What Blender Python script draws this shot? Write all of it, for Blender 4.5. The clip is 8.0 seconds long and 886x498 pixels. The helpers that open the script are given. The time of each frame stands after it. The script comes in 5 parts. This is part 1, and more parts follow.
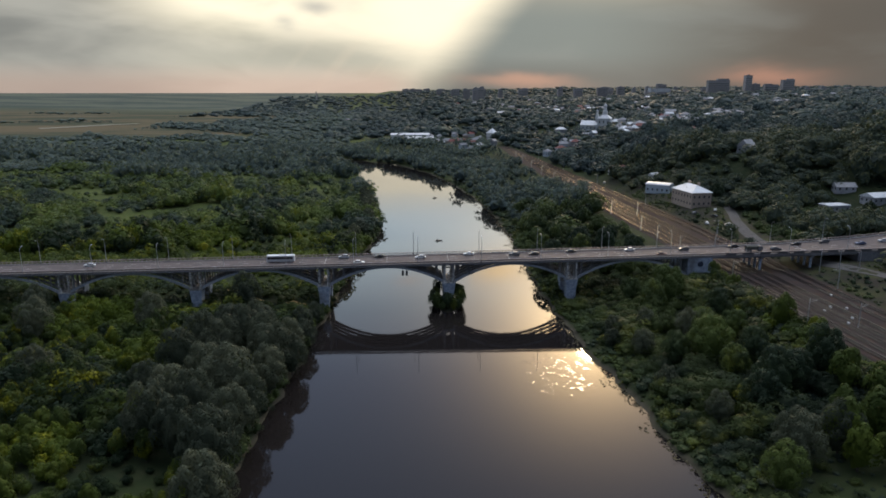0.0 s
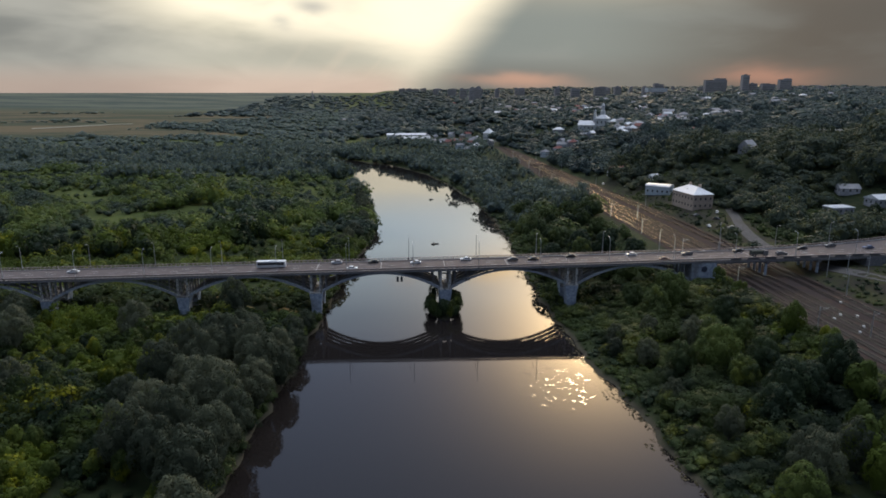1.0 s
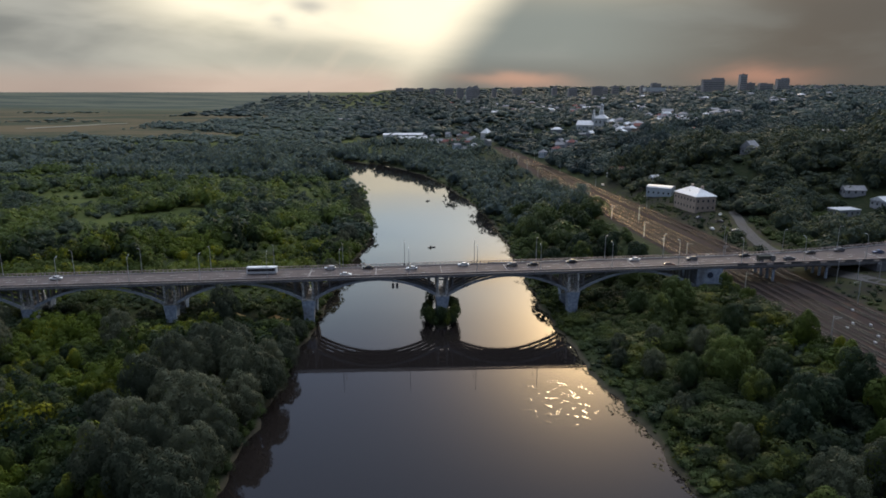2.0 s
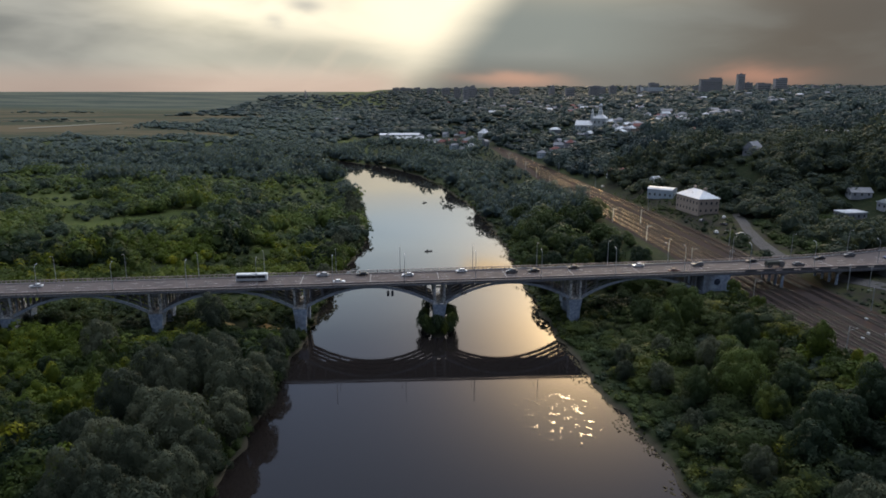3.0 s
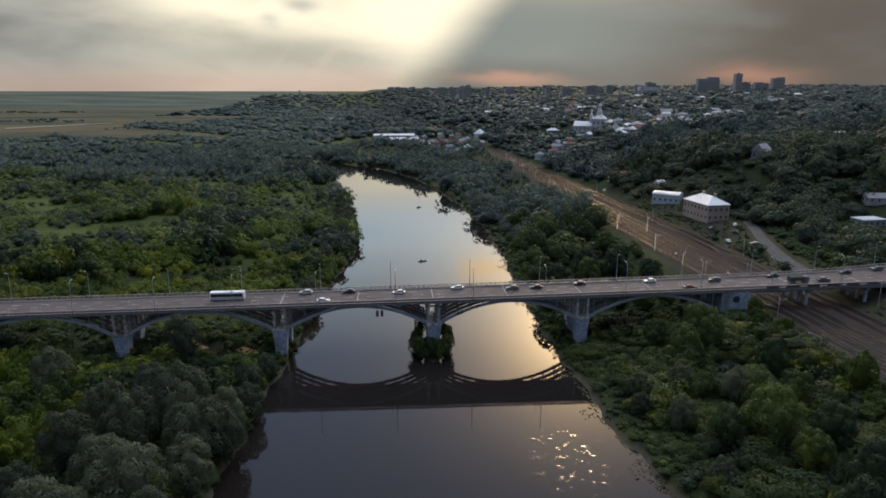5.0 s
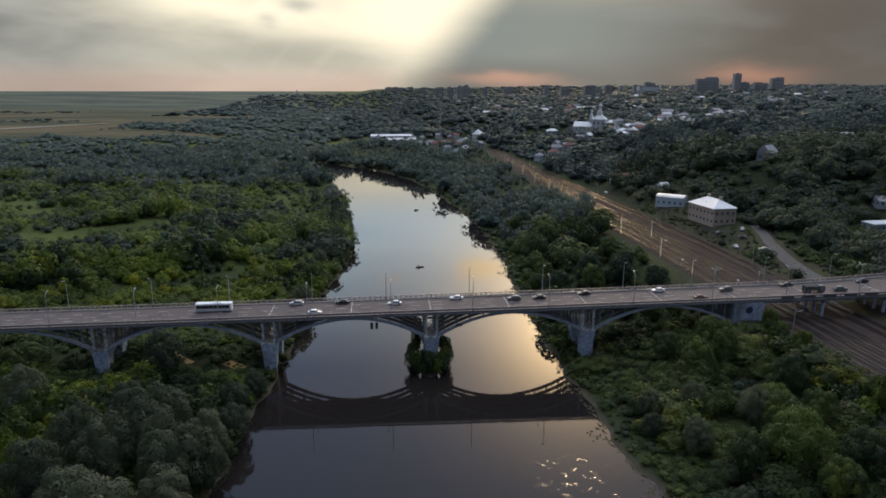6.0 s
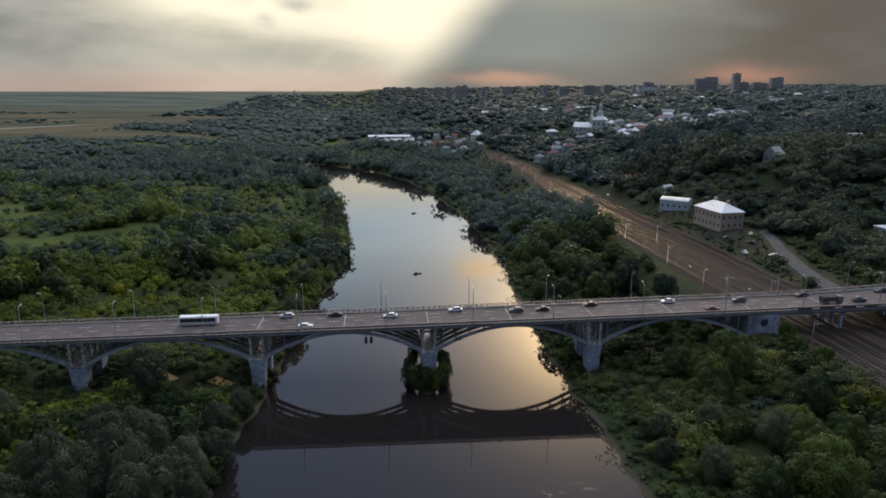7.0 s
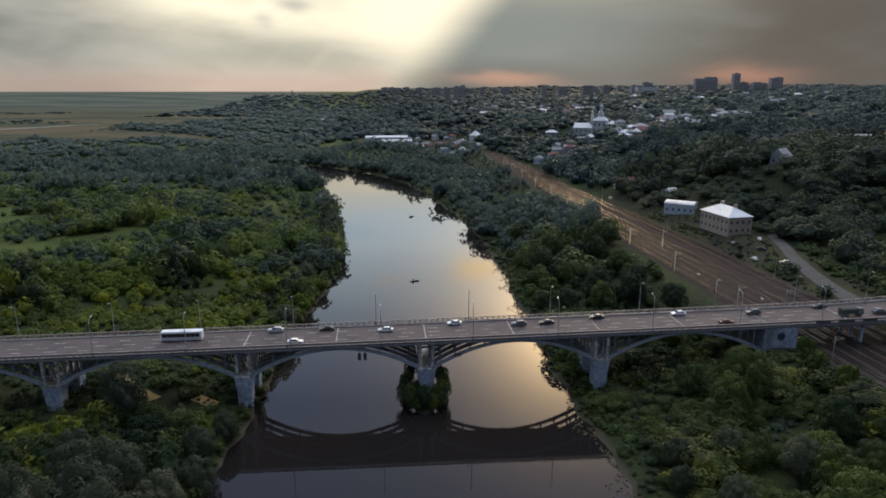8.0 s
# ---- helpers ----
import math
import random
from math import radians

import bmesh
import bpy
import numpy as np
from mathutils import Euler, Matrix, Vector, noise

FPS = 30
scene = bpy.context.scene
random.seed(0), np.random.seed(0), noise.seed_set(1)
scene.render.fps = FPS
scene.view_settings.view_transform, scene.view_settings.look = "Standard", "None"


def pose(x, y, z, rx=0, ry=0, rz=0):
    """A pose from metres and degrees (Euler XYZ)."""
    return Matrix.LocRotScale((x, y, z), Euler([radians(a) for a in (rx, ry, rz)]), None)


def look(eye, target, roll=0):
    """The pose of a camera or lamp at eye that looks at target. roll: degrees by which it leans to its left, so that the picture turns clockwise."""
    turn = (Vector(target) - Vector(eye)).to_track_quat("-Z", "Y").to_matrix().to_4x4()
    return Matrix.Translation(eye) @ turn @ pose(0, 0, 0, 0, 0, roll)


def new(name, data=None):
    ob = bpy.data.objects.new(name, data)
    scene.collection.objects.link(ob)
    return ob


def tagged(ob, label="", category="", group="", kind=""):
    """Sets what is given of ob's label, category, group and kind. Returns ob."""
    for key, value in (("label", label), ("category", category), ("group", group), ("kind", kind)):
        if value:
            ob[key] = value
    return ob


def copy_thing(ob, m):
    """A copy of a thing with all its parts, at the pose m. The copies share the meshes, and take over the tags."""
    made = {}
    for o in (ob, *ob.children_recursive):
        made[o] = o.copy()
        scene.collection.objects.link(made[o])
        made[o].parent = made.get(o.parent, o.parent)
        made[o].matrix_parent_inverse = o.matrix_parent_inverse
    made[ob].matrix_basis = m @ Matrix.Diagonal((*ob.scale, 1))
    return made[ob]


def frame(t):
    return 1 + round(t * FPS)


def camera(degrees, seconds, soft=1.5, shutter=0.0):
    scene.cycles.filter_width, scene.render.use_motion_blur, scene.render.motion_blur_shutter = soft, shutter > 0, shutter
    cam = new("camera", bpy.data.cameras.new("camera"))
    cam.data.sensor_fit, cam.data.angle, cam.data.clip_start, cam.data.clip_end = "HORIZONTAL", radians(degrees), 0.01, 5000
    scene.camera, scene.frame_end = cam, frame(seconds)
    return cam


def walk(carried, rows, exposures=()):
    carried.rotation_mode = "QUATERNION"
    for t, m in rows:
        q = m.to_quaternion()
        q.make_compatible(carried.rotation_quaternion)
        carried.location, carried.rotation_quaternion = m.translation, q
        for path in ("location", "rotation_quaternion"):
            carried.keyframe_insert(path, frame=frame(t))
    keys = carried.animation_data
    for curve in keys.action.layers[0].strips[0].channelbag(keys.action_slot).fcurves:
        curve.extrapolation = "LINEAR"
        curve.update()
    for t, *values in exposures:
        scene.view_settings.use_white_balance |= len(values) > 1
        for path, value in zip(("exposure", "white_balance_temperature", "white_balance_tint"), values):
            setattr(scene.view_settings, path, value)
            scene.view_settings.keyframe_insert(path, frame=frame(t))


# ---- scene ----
cam = camera(67.5, 8.0, soft=1.75)
PATH = [
    (0, -19.71, -274.47, 89.27, 76.507, -0.009, -3.679),
    (0.5, -19.27, -269.93, 89.34, 76.500, -0.020, -3.813),
    (1, -18.82, -265.36, 89.38, 76.482, -0.022, -3.961),
    (1.5, -18.44, -260.59, 89.45, 76.455, -0.018, -4.085),
    (3, -17.33, -245.66, 89.50, 76.405, 0.015, -4.470),
    (3.5, -16.87, -240.23, 89.55, 76.388, 0.018, -4.580),
    (4, -16.30, -234.59, 89.62, 76.382, 0.032, -4.675),
    (4.5, -15.73, -228.93, 89.64, 76.372, 0.036, -4.775),
    (6, -14.22, -211.27, 89.66, 76.368, 0.040, -5.050),
    (6.5, -13.68, -205.24, 89.73, 76.369, 0.022, -5.128),
    (7, -13.14, -199.20, 89.79, 76.366, 0.008, -5.201),
    (7.5, -12.50, -193.14, 89.87, 76.366, 0.004, -5.272),
    (8, -12.00, -187.10, 89.95, 76.375, -0.005, -5.348),
]
walk(cam, [(t, pose(x, y, z, rx, 0, rz) @ pose(0, 0, 0, 0, 0, roll)) for t, x, y, z, rx, roll, rz in PATH], exposures=((0, 0.31), (8, 0.27)))

# ---- sky, sun and light ----
SUN_AZ, SUN_EL = radians(17.4), radians(20.2)
SUN_DIR = Vector((math.sin(SUN_AZ) * math.cos(SUN_EL), math.cos(SUN_AZ) * math.cos(SUN_EL), math.sin(SUN_EL)))


class Nodes:
    """Short hand for node trees."""

    def __init__(self, tree):
        self.t = tree
        tree.nodes.clear()

    def add(self, kind, **props):
        n = self.t.nodes.new(kind)
        for key, value in props.items():
            if key == "operation":
                n.operation = value
            elif key == "blend_type":
                n.blend_type = value
            elif key == "data_type":
                n.data_type = value
            elif key == "sky_type":
                n.sky_type = value
            elif key == "attribute_name":
                n.attribute_name = value
        return n

    def link(self, a, b):
        self.t.links.new(a, b)

    def put(self, socket, value):
        if isinstance(value, bpy.types.NodeSocket):
            self.link(value, socket)
        else:
            socket.default_value = value

    def math(self, op, a, b=0.0, c=None):
        n = self.add("ShaderNodeMath", operation=op)
        self.put(n.inputs[0], a)
        self.put(n.inputs[1], b)
        if c is not None:
            self.put(n.inputs[2], c)
        return n.outputs[0]

    def step(self, x, lo, hi, to_lo=0.0, to_hi=1.0):
        n = self.add("ShaderNodeMapRange")
        n.interpolation_type = "SMOOTHSTEP"
        self.put(n.inputs[0], x)
        for i, value in enumerate((lo, hi, to_lo, to_hi)):
            self.put(n.inputs[i + 1], value)
        return n.outputs[0]

    def mix(self, fac, a, b, blend="MIX"):
        n = self.add("ShaderNodeMix", data_type="RGBA", blend_type=blend)
        n.clamp_factor = True
        self.put(n.inputs[0], fac)
        self.put(n.inputs[6], (*a, 1) if isinstance(a, tuple) else a)
        self.put(n.inputs[7], (*b, 1) if isinstance(b, tuple) else b)
        return n.outputs[2]

    def noise(self, vector, scale, detail=4.0, rough=0.55, distort=0.0):
        n = self.add("ShaderNodeTexNoise")
        if vector is not None:
            self.link(vector, n.inputs["Vector"])
        n.inputs["Scale"].default_value = scale
        n.inputs["Detail"].default_value = detail
        n.inputs["Roughness"].default_value = rough
        n.inputs["Distortion"].default_value = distort
        return n.outputs[0]


world = bpy.data.worlds.new("evening_sky")
scene.world = world
world.use_nodes = True
w = Nodes(world.node_tree)
coord = w.add("ShaderNodeTexCoord").outputs["Generated"]
sep = w.add("ShaderNodeSeparateXYZ")
w.link(coord, sep.inputs[0])
az = w.math("MULTIPLY", w.math("ARCTAN2", sep.outputs[0], sep.outputs[1]), 57.2958)
el = w.math("MULTIPLY", w.math("ARCSINE", sep.outputs[2]), 57.2958)
sky = w.add("ShaderNodeTexSky", sky_type="NISHITA")
sky.sun_disc = False
sky.sun_elevation, sky.sun_rotation = SUN_EL, SUN_AZ
sky.air_density, sky.dust_density = 1.2, 2.5
# cloud layers, stretched along the horizon
comb = w.add("ShaderNodeCombineXYZ")
w.put(comb.inputs[0], w.math("MULTIPLY", az, 0.05))
w.put(comb.inputs[1], w.math("MULTIPLY", el, 0.16))
cvec = comb.outputs[0]
n1 = w.noise(cvec, 1.1, 5, 0.5, 0.5)
n2 = w.noise(cvec, 1.7, 4, 0.5, 0.3)
wob = w.math("MULTIPLY", w.math("SUBTRACT", n1, 0.5), 14.0)
wob2 = w.math("MULTIPLY", w.math("SUBTRACT", n2, 0.5), 3.4)
elw = w.math("ADD", el, wob2)


def spot(a0, e0, sa, se):
    """A soft round patch of the sky, centred in degrees."""
    u = w.math("POWER", w.math("DIVIDE", w.math("SUBTRACT", az, a0), sa), 2.0)
    v = w.math("POWER", w.math("DIVIDE", w.math("SUBTRACT", elw, e0), se), 2.0)
    return w.math("POWER", 2.71828, w.math("MULTIPLY", -1.0, w.math("ADD", u, v)))


# glow of the veiled sun
dotn = w.add("ShaderNodeVectorMath", operation="DOT_PRODUCT")
w.link(coord, dotn.inputs[0])
dotn.inputs[1].default_value = SUN_DIR
ang = w.math("MULTIPLY", w.math("ARCCOSINE", w.math("MINIMUM", dotn.outputs["Value"], 1.0)), 57.2958)
near = w.math("MULTIPLY", w.math("POWER", 2.71828, w.math("DIVIDE", ang, -3.6)), 15.5)
wide = w.math("MULTIPLY", w.math("POWER", 2.71828, w.math("DIVIDE", ang, -7.5)), 1.2)
glow = w.math("MULTIPLY", w.math("ADD", near, wide), w.step(el, 5.0, 14.0))
# high sky, bluer and dimmer away from the sun
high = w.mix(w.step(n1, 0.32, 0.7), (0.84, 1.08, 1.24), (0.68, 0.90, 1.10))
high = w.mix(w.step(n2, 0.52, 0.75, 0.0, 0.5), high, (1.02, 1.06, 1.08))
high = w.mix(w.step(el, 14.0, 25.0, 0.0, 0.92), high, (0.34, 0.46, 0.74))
# unseen bright cover above 36 degrees, added to light the crowns from overhead
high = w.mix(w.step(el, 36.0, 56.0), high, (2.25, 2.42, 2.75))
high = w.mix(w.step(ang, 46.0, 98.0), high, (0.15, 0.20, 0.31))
# grey cloud low over the plain, thick at the edge of the view and thin towards the breach
azs = w.math("ADD", az, w.math("MULTIPLY", wob, 0.35))
deck = w.mix(w.step(n2, 0.30, 0.72), (0.20, 0.205, 0.192), (0.36, 0.355, 0.318))
deck = w.mix(w.step(azs, -25.0, -12.0), deck, w.mix(w.step(n2, 0.38, 0.64), (0.34, 0.335, 0.28), (0.56, 0.53, 0.44)))
# the bright breach over the river
lift = w.math("SUBTRACT", elw, w.math("MULTIPLY", w.math("MAXIMUM", w.math("SUBTRACT", -4.0, az), 0.0), 0.16))
breach = w.math("MULTIPLY", w.step(azs, -26.0, -15.0), w.step(lift, 1.2, 4.6))
deck = w.mix(breach, deck, w.mix(w.step(n2, 0.36, 0.66), (0.98, 0.89, 0.68), (0.70, 0.64, 0.51)))
deck = w.mix(w.math("MULTIPLY", spot(1.5, 5.5, 5.5, 4.5), 0.9), deck, (1.04, 0.93, 0.70))
deck = w.mix(w.math("MULTIPLY", spot(-9.0, 3.0, 8.0, 1.2), 0.75), deck, (0.36, 0.355, 0.30))
deck = w.mix(w.math("MULTIPLY", spot(-2.5, 2.2, 4.5, 1.0), 0.6), deck, (0.38, 0.375, 0.32))
deck = w.mix(w.math("MULTIPLY", spot(-6.6, 6.3, 1.5, 0.62), 0.75), deck, (0.40, 0.39, 0.36))
deck = w.mix(w.math("MULTIPLY", spot(-9.1, 5.1, 0.8, 0.4), 0.55), deck, (0.46, 0.45, 0.40))
# slanting shafts of light below the breach
fan = w.math("SUBTRACT", az, w.math("MULTIPLY", el, 0.9))
fanv = w.add("ShaderNodeCombineXYZ")
w.put(fanv.inputs[0], w.math("MULTIPLY", fan, 0.22))
shaft = w.math("MULTIPLY", w.step(w.noise(fanv.outputs[0], 1.6, 3, 0.5), 0.48, 0.68), w.math("MULTIPLY", w.step(az, -14.0, -6.0), w.step(el, 5.5, 2.0)))
deck = w.mix(w.math("MULTIPLY", shaft, 0.18), deck, (0.72, 0.60, 0.46))
# dusky pink along the horizon
deck = w.mix(w.math("MULTIPLY", w.step(el, 2.4, 0.2), w.step(az, 4.0, -2.0, 0.0, 0.8)), deck, w.mix(w.step(az, -26.0, -12.0), (0.40, 0.305, 0.255), (0.55, 0.405, 0.33)))
# the dark bank of cloud with its slanting edge
edge = w.math("SUBTRACT", w.math("ADD", az, w.math("MULTIPLY", wob, 0.16)), w.math("ADD", 2.4, w.math("MULTIPLY", el, 0.88)))
dark = w.mix(w.step(az, 14.0, 33.0), (0.188, 0.218, 0.212), (0.090, 0.083, 0.076))
dark = w.mix(w.math("MULTIPLY", w.step(n2, 0.42, 0.70, 0.0, 0.5), w.step(az, 34.0, 16.0, 0.35, 1.0)), dark, (0.235, 0.255, 0.245))
dark = w.mix(w.step(el, 3.2, 0.6, 0.0, 0.55), dark, (0.118, 0.108, 0.098))
deck = w.mix(w.step(edge, -3.4, 3.2), deck, dark)
deck = w.mix(w.math("MULTIPLY", spot(10.5, 0.5, 4.2, 0.55), 0.6), deck, (0.60, 0.33, 0.23))
deck = w.mix(w.math("MULTIPLY", spot(29.0, 0.8, 3.4, 0.7), 0.55), deck, (0.50, 0.25, 0.175))
deck = w.mix(w.step(w.math("ABSOLUTE", az), 50.0, 110.0), deck, (0.17, 0.19, 0.23))
# warm-lit cloud below the veiled sun, unseen except mirrored in the river
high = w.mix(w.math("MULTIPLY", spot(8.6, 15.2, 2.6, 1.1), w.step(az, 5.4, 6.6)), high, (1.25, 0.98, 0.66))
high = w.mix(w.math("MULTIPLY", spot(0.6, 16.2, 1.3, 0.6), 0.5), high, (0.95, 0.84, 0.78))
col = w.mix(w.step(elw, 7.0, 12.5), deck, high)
tint = w.add("ShaderNodeVectorMath", operation="SCALE")
tint.inputs[0].default_value = (1.0, 0.67, 0.30)
w.link(glow, tint.inputs["Scale"])
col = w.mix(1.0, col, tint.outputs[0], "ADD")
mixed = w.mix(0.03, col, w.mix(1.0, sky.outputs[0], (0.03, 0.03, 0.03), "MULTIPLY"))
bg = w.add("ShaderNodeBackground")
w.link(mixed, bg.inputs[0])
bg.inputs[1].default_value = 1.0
wo = w.add("ShaderNodeOutputWorld")
w.link(bg.outputs[0], wo.inputs[0])

sun = new("sun", bpy.data.lights.new("sun", "SUN"))
sun.data.energy, sun.data.angle, sun.data.color = 0.55, radians(4), (1.0, 0.78, 0.50)
sun.matrix_world = look((0, 0, 300), Vector((0, 0, 300)) - SUN_DIR)


# ---- materials ----
def material(name, rough=0.8, metal=0.0):
    m = bpy.data.materials.new(name)
    m.use_nodes = True
    n = Nodes(m.node_tree)
    b = n.add("ShaderNodeBsdfPrincipled")
    b.inputs["Roughness"].default_value, b.inputs["Metallic"].default_value = rough, metal
    out = n.add("ShaderNodeOutputMaterial")
    n.link(b.outputs[0], out.inputs[0])
    return m, n, b


def bump(n, b, height, strength, distance):
    k = n.add("ShaderNodeBump")
    k.inputs["Strength"].default_value, k.inputs["Distance"].default_value = strength, distance
    n.link(height, k.inputs["Height"])
    n.link(k.outputs[0], b.inputs["Normal"])


def surface(name, dark, light, scale, rough=0.8, metal=0.0, stain=None, relief=0.02):
    """A surface with grain at one scale and blotches at a larger one."""
    m, n, b = material(name, rough, metal)
    pos = n.add("ShaderNodeNewGeometry").outputs["Position"]
    fine = n.noise(pos, scale, 5, 0.6)
    wide = n.noise(pos, scale * 0.09, 4, 0.55)
    c = n.mix(n.step(fine, 0.3, 0.7), dark, light)
    if stain:
        c = n.mix(n.step(wide, 0.48, 0.72, 0.0, 0.75), c, stain)
    b.inputs["Specular IOR Level"].default_value = 0.5 if rough < 0.7 else 0.2 if rough < 0.9 else 0.03
    rnd = n.add("ShaderNodeObjectInfo").outputs["Random"]
    c = n.mix(0.10, c, n.mix(rnd, (0.0, 0.0, 0.0), (1.0, 1.0, 1.0)), "OVERLAY")
    n.link(c, b.inputs["Base Color"])
    n.link(n.math("ADD", rough - 0.08, n.math("MULTIPLY", fine, 0.16)), b.inputs["Roughness"])
    if relief:
        bump(n, b, fine, 0.5, relief)
    return m


def leaf_material(name, dark, light, tip):
    m, n, b = material(name, 0.75)
    g = n.add("ShaderNodeNewGeometry")
    rnd = g.outputs["Random Per Island"]
    pos = g.outputs["Position"]
    wide = n.noise(pos, 0.035, 3, 0.5)
    mid = n.noise(pos, 0.22, 3, 0.55)
    obj = n.add("ShaderNodeObjectInfo").outputs["Random"]
    tone = n.add("ShaderNodeAttribute", attribute_name="tone").outputs["Fac"]
    own = n.math("MAXIMUM", tone, obj)
    f = n.math("ADD", n.math("MULTIPLY", n.step(wide, 0.36, 0.64), 0.45), n.math("MULTIPLY", own, 0.55))
    f = n.step(f, 0.22, 0.80)
    c = n.mix(f, dark, light)
    c = n.mix(n.math("MULTIPLY", n.step(mid, 0.45, 0.7), n.step(own, 0.5, 0.95)), c, tip)
    c = n.mix(0.14, c, n.mix(rnd, (0.15, 0.15, 0.15), (0.85, 0.85, 0.85)), "OVERLAY")
    n.link(c, b.inputs["Base Color"])
    b.inputs["Specular IOR Level"].default_value = 0.12
    b.inputs["Roughness"].default_value = 0.6
    tr = n.add("ShaderNodeBsdfTranslucent")
    n.link(c, tr.inputs[0])
    mx = n.add("ShaderNodeMixShader")
    mx.inputs[0].default_value = 0.3
    n.link(b.outputs[0], mx.inputs[1])
    n.link(tr.outputs[0], mx.inputs[2])
    n.link(mx.outputs[0], m.node_tree.nodes["Material Output"].inputs[0])
    return m


CONCRETE = surface("weathered_concrete", (0.115, 0.115, 0.125), (0.21, 0.21, 0.22), 1.4, 0.85, stain=(0.09, 0.085, 0.08))
PALE_CONCRETE = surface("painted_pier_concrete", (0.20, 0.235, 0.30), (0.40, 0.45, 0.52), 0.9, 0.8, stain=(0.13, 0.12, 0.11))
PEELING = surface("peeling_whitewash", (0.13, 0.125, 0.12), (0.62, 0.60, 0.57), 1.1, 0.85, stain=(0.12, 0.105, 0.095))
RIB_FACE = surface("pale_rib_concrete", (0.22, 0.235, 0.26), (0.34, 0.36, 0.39), 1.2, 0.85, stain=(0.13, 0.125, 0.12))
ASPHALT = surface("worn_asphalt", (0.072, 0.057, 0.054), (0.108, 0.086, 0.080), 2.2, 0.8, stain=(0.056, 0.049, 0.047))
PAVING = surface("footway_asphalt", (0.11, 0.10, 0.098), (0.17, 0.155, 0.15), 1.6, 0.85, stain=(0.12, 0.11, 0.10))
PAINT = surface("road_paint", (0.20, 0.18, 0.17), (0.62, 0.60, 0.57), 1.6, 0.7)
GALV = surface("galvanised_steel", (0.35, 0.36, 0.37), (0.48, 0.49, 0.50), 3.0, 0.45, 0.6)
DARK_STEEL = surface("dark_painted_steel", (0.05, 0.05, 0.055), (0.09, 0.09, 0.095), 3.0, 0.5, 0.3)
RAIL_PAINT = surface("railing_paint", (0.24, 0.185, 0.165), (0.36, 0.29, 0.26), 2.0, 0.65)
BARK = surface("bark", (0.06, 0.05, 0.04), (0.14, 0.12, 0.10), 2.5, 0.9)
LEAF_BUSH = leaf_material("bush_leaves", (0.017, 0.030, 0.014), (0.086, 0.118, 0.014), (0.25, 0.24, 0.012))
LEAF_WILLOW = leaf_material("willow_leaves", (0.046, 0.057, 0.036), (0.084, 0.095, 0.058), (0.13, 0.135, 0.08))
LEAF_TREE = leaf_material("tree_leaves", (0.027, 0.043, 0.024), (0.062, 0.086, 0.027), (0.12, 0.138, 0.024))
LEAF_SCRUB = leaf_material("scrub_leaves", (0.018, 0.030, 0.017), (0.056, 0.076, 0.020), (0.16, 0.16, 0.018))
LEAF_PLAIN = leaf_material("plain_leaves", (0.040, 0.060, 0.043), (0.104, 0.140, 0.034), (0.19, 0.205, 0.026))
# the next two carry distance haze in the leaf colour, pale and bluish
LEAF_FAR = leaf_material("haze_tinted_leaves", (0.040, 0.060, 0.060), (0.068, 0.094, 0.080), (0.102, 0.115, 0.056))
LEAF_MIST = leaf_material("pale_haze_leaves", (0.056, 0.082, 0.086), (0.092, 0.124, 0.108), (0.125, 0.140, 0.070))
LEAF_SLOPE = leaf_material("slope_leaves", (0.022, 0.035, 0.031), (0.048, 0.066, 0.046), (0.098, 0.105, 0.040))
GLASS, gn, gb = material("window_glass", 0.08)
gb.inputs["Base Color"].default_value = (0.05, 0.055, 0.06, 1)
TINTED, gn, gb = material("tinted_glass", 0.35)
gb.inputs["Base Color"].default_value = (0.022, 0.024, 0.027, 1)
gb.inputs["Specular IOR Level"].default_value = 0.25
WHITE_WALL = surface("whitewashed_wall", (0.55, 0.55, 0.54), (0.72, 0.72, 0.70), 1.2, 0.85, stain=(0.42, 0.41, 0.39))
BRICK_WALL = surface("pale_brick_wall", (0.36, 0.28, 0.22), (0.47, 0.38, 0.31), 2.2, 0.9, stain=(0.26, 0.22, 0.19))
BLUE_WALL = surface("pale_blue_wall", (0.42, 0.48, 0.52), (0.54, 0.60, 0.63), 1.2, 0.8, stain=(0.33, 0.37, 0.40))
GREY_WALL = surface("grey_wall", (0.26, 0.26, 0.27), (0.37, 0.37, 0.38), 1.2, 0.85, stain=(0.2, 0.2, 0.2))
WHITE_ROOF = surface("white_metal_roof", (0.50, 0.51, 0.52), (0.63, 0.64, 0.65), 1.0, 0.45, 0.0, stain=(0.38, 0.38, 0.39))
GREY_ROOF = surface("grey_slate_roof", (0.20, 0.20, 0.21), (0.30, 0.30, 0.31), 1.2, 0.8, stain=(0.14, 0.14, 0.14))
RED_ROOF = surface("dull_red_roof", (0.16, 0.06, 0.05), (0.23, 0.09, 0.075), 1.2, 0.7, stain=(0.12, 0.06, 0.05))
BALLAST = surface("rail_ballast", (0.028, 0.022, 0.021), (0.050, 0.039, 0.036), 2.5, 0.95, stain=(0.072, 0.044, 0.030))
SLEEPER = surface("sleeper_concrete", (0.036, 0.032, 0.031), (0.060, 0.053, 0.050), 3.0, 0.9)
RAIL_STEEL = surface("polished_rail_steel", (0.30, 0.24, 0.17), (0.44, 0.35, 0.25), 4.0, 0.21, 1.0, relief=0)
DIRT = surface("dusty_track", (0.075, 0.071, 0.068), (0.12, 0.113, 0.107), 0.8, 0.95, stain=(0.075, 0.068, 0.06))
TOWER_WALL = surface("panel_block_wall", (0.30, 0.28, 0.265), (0.40, 0.37, 0.35), 0.2, 0.9)
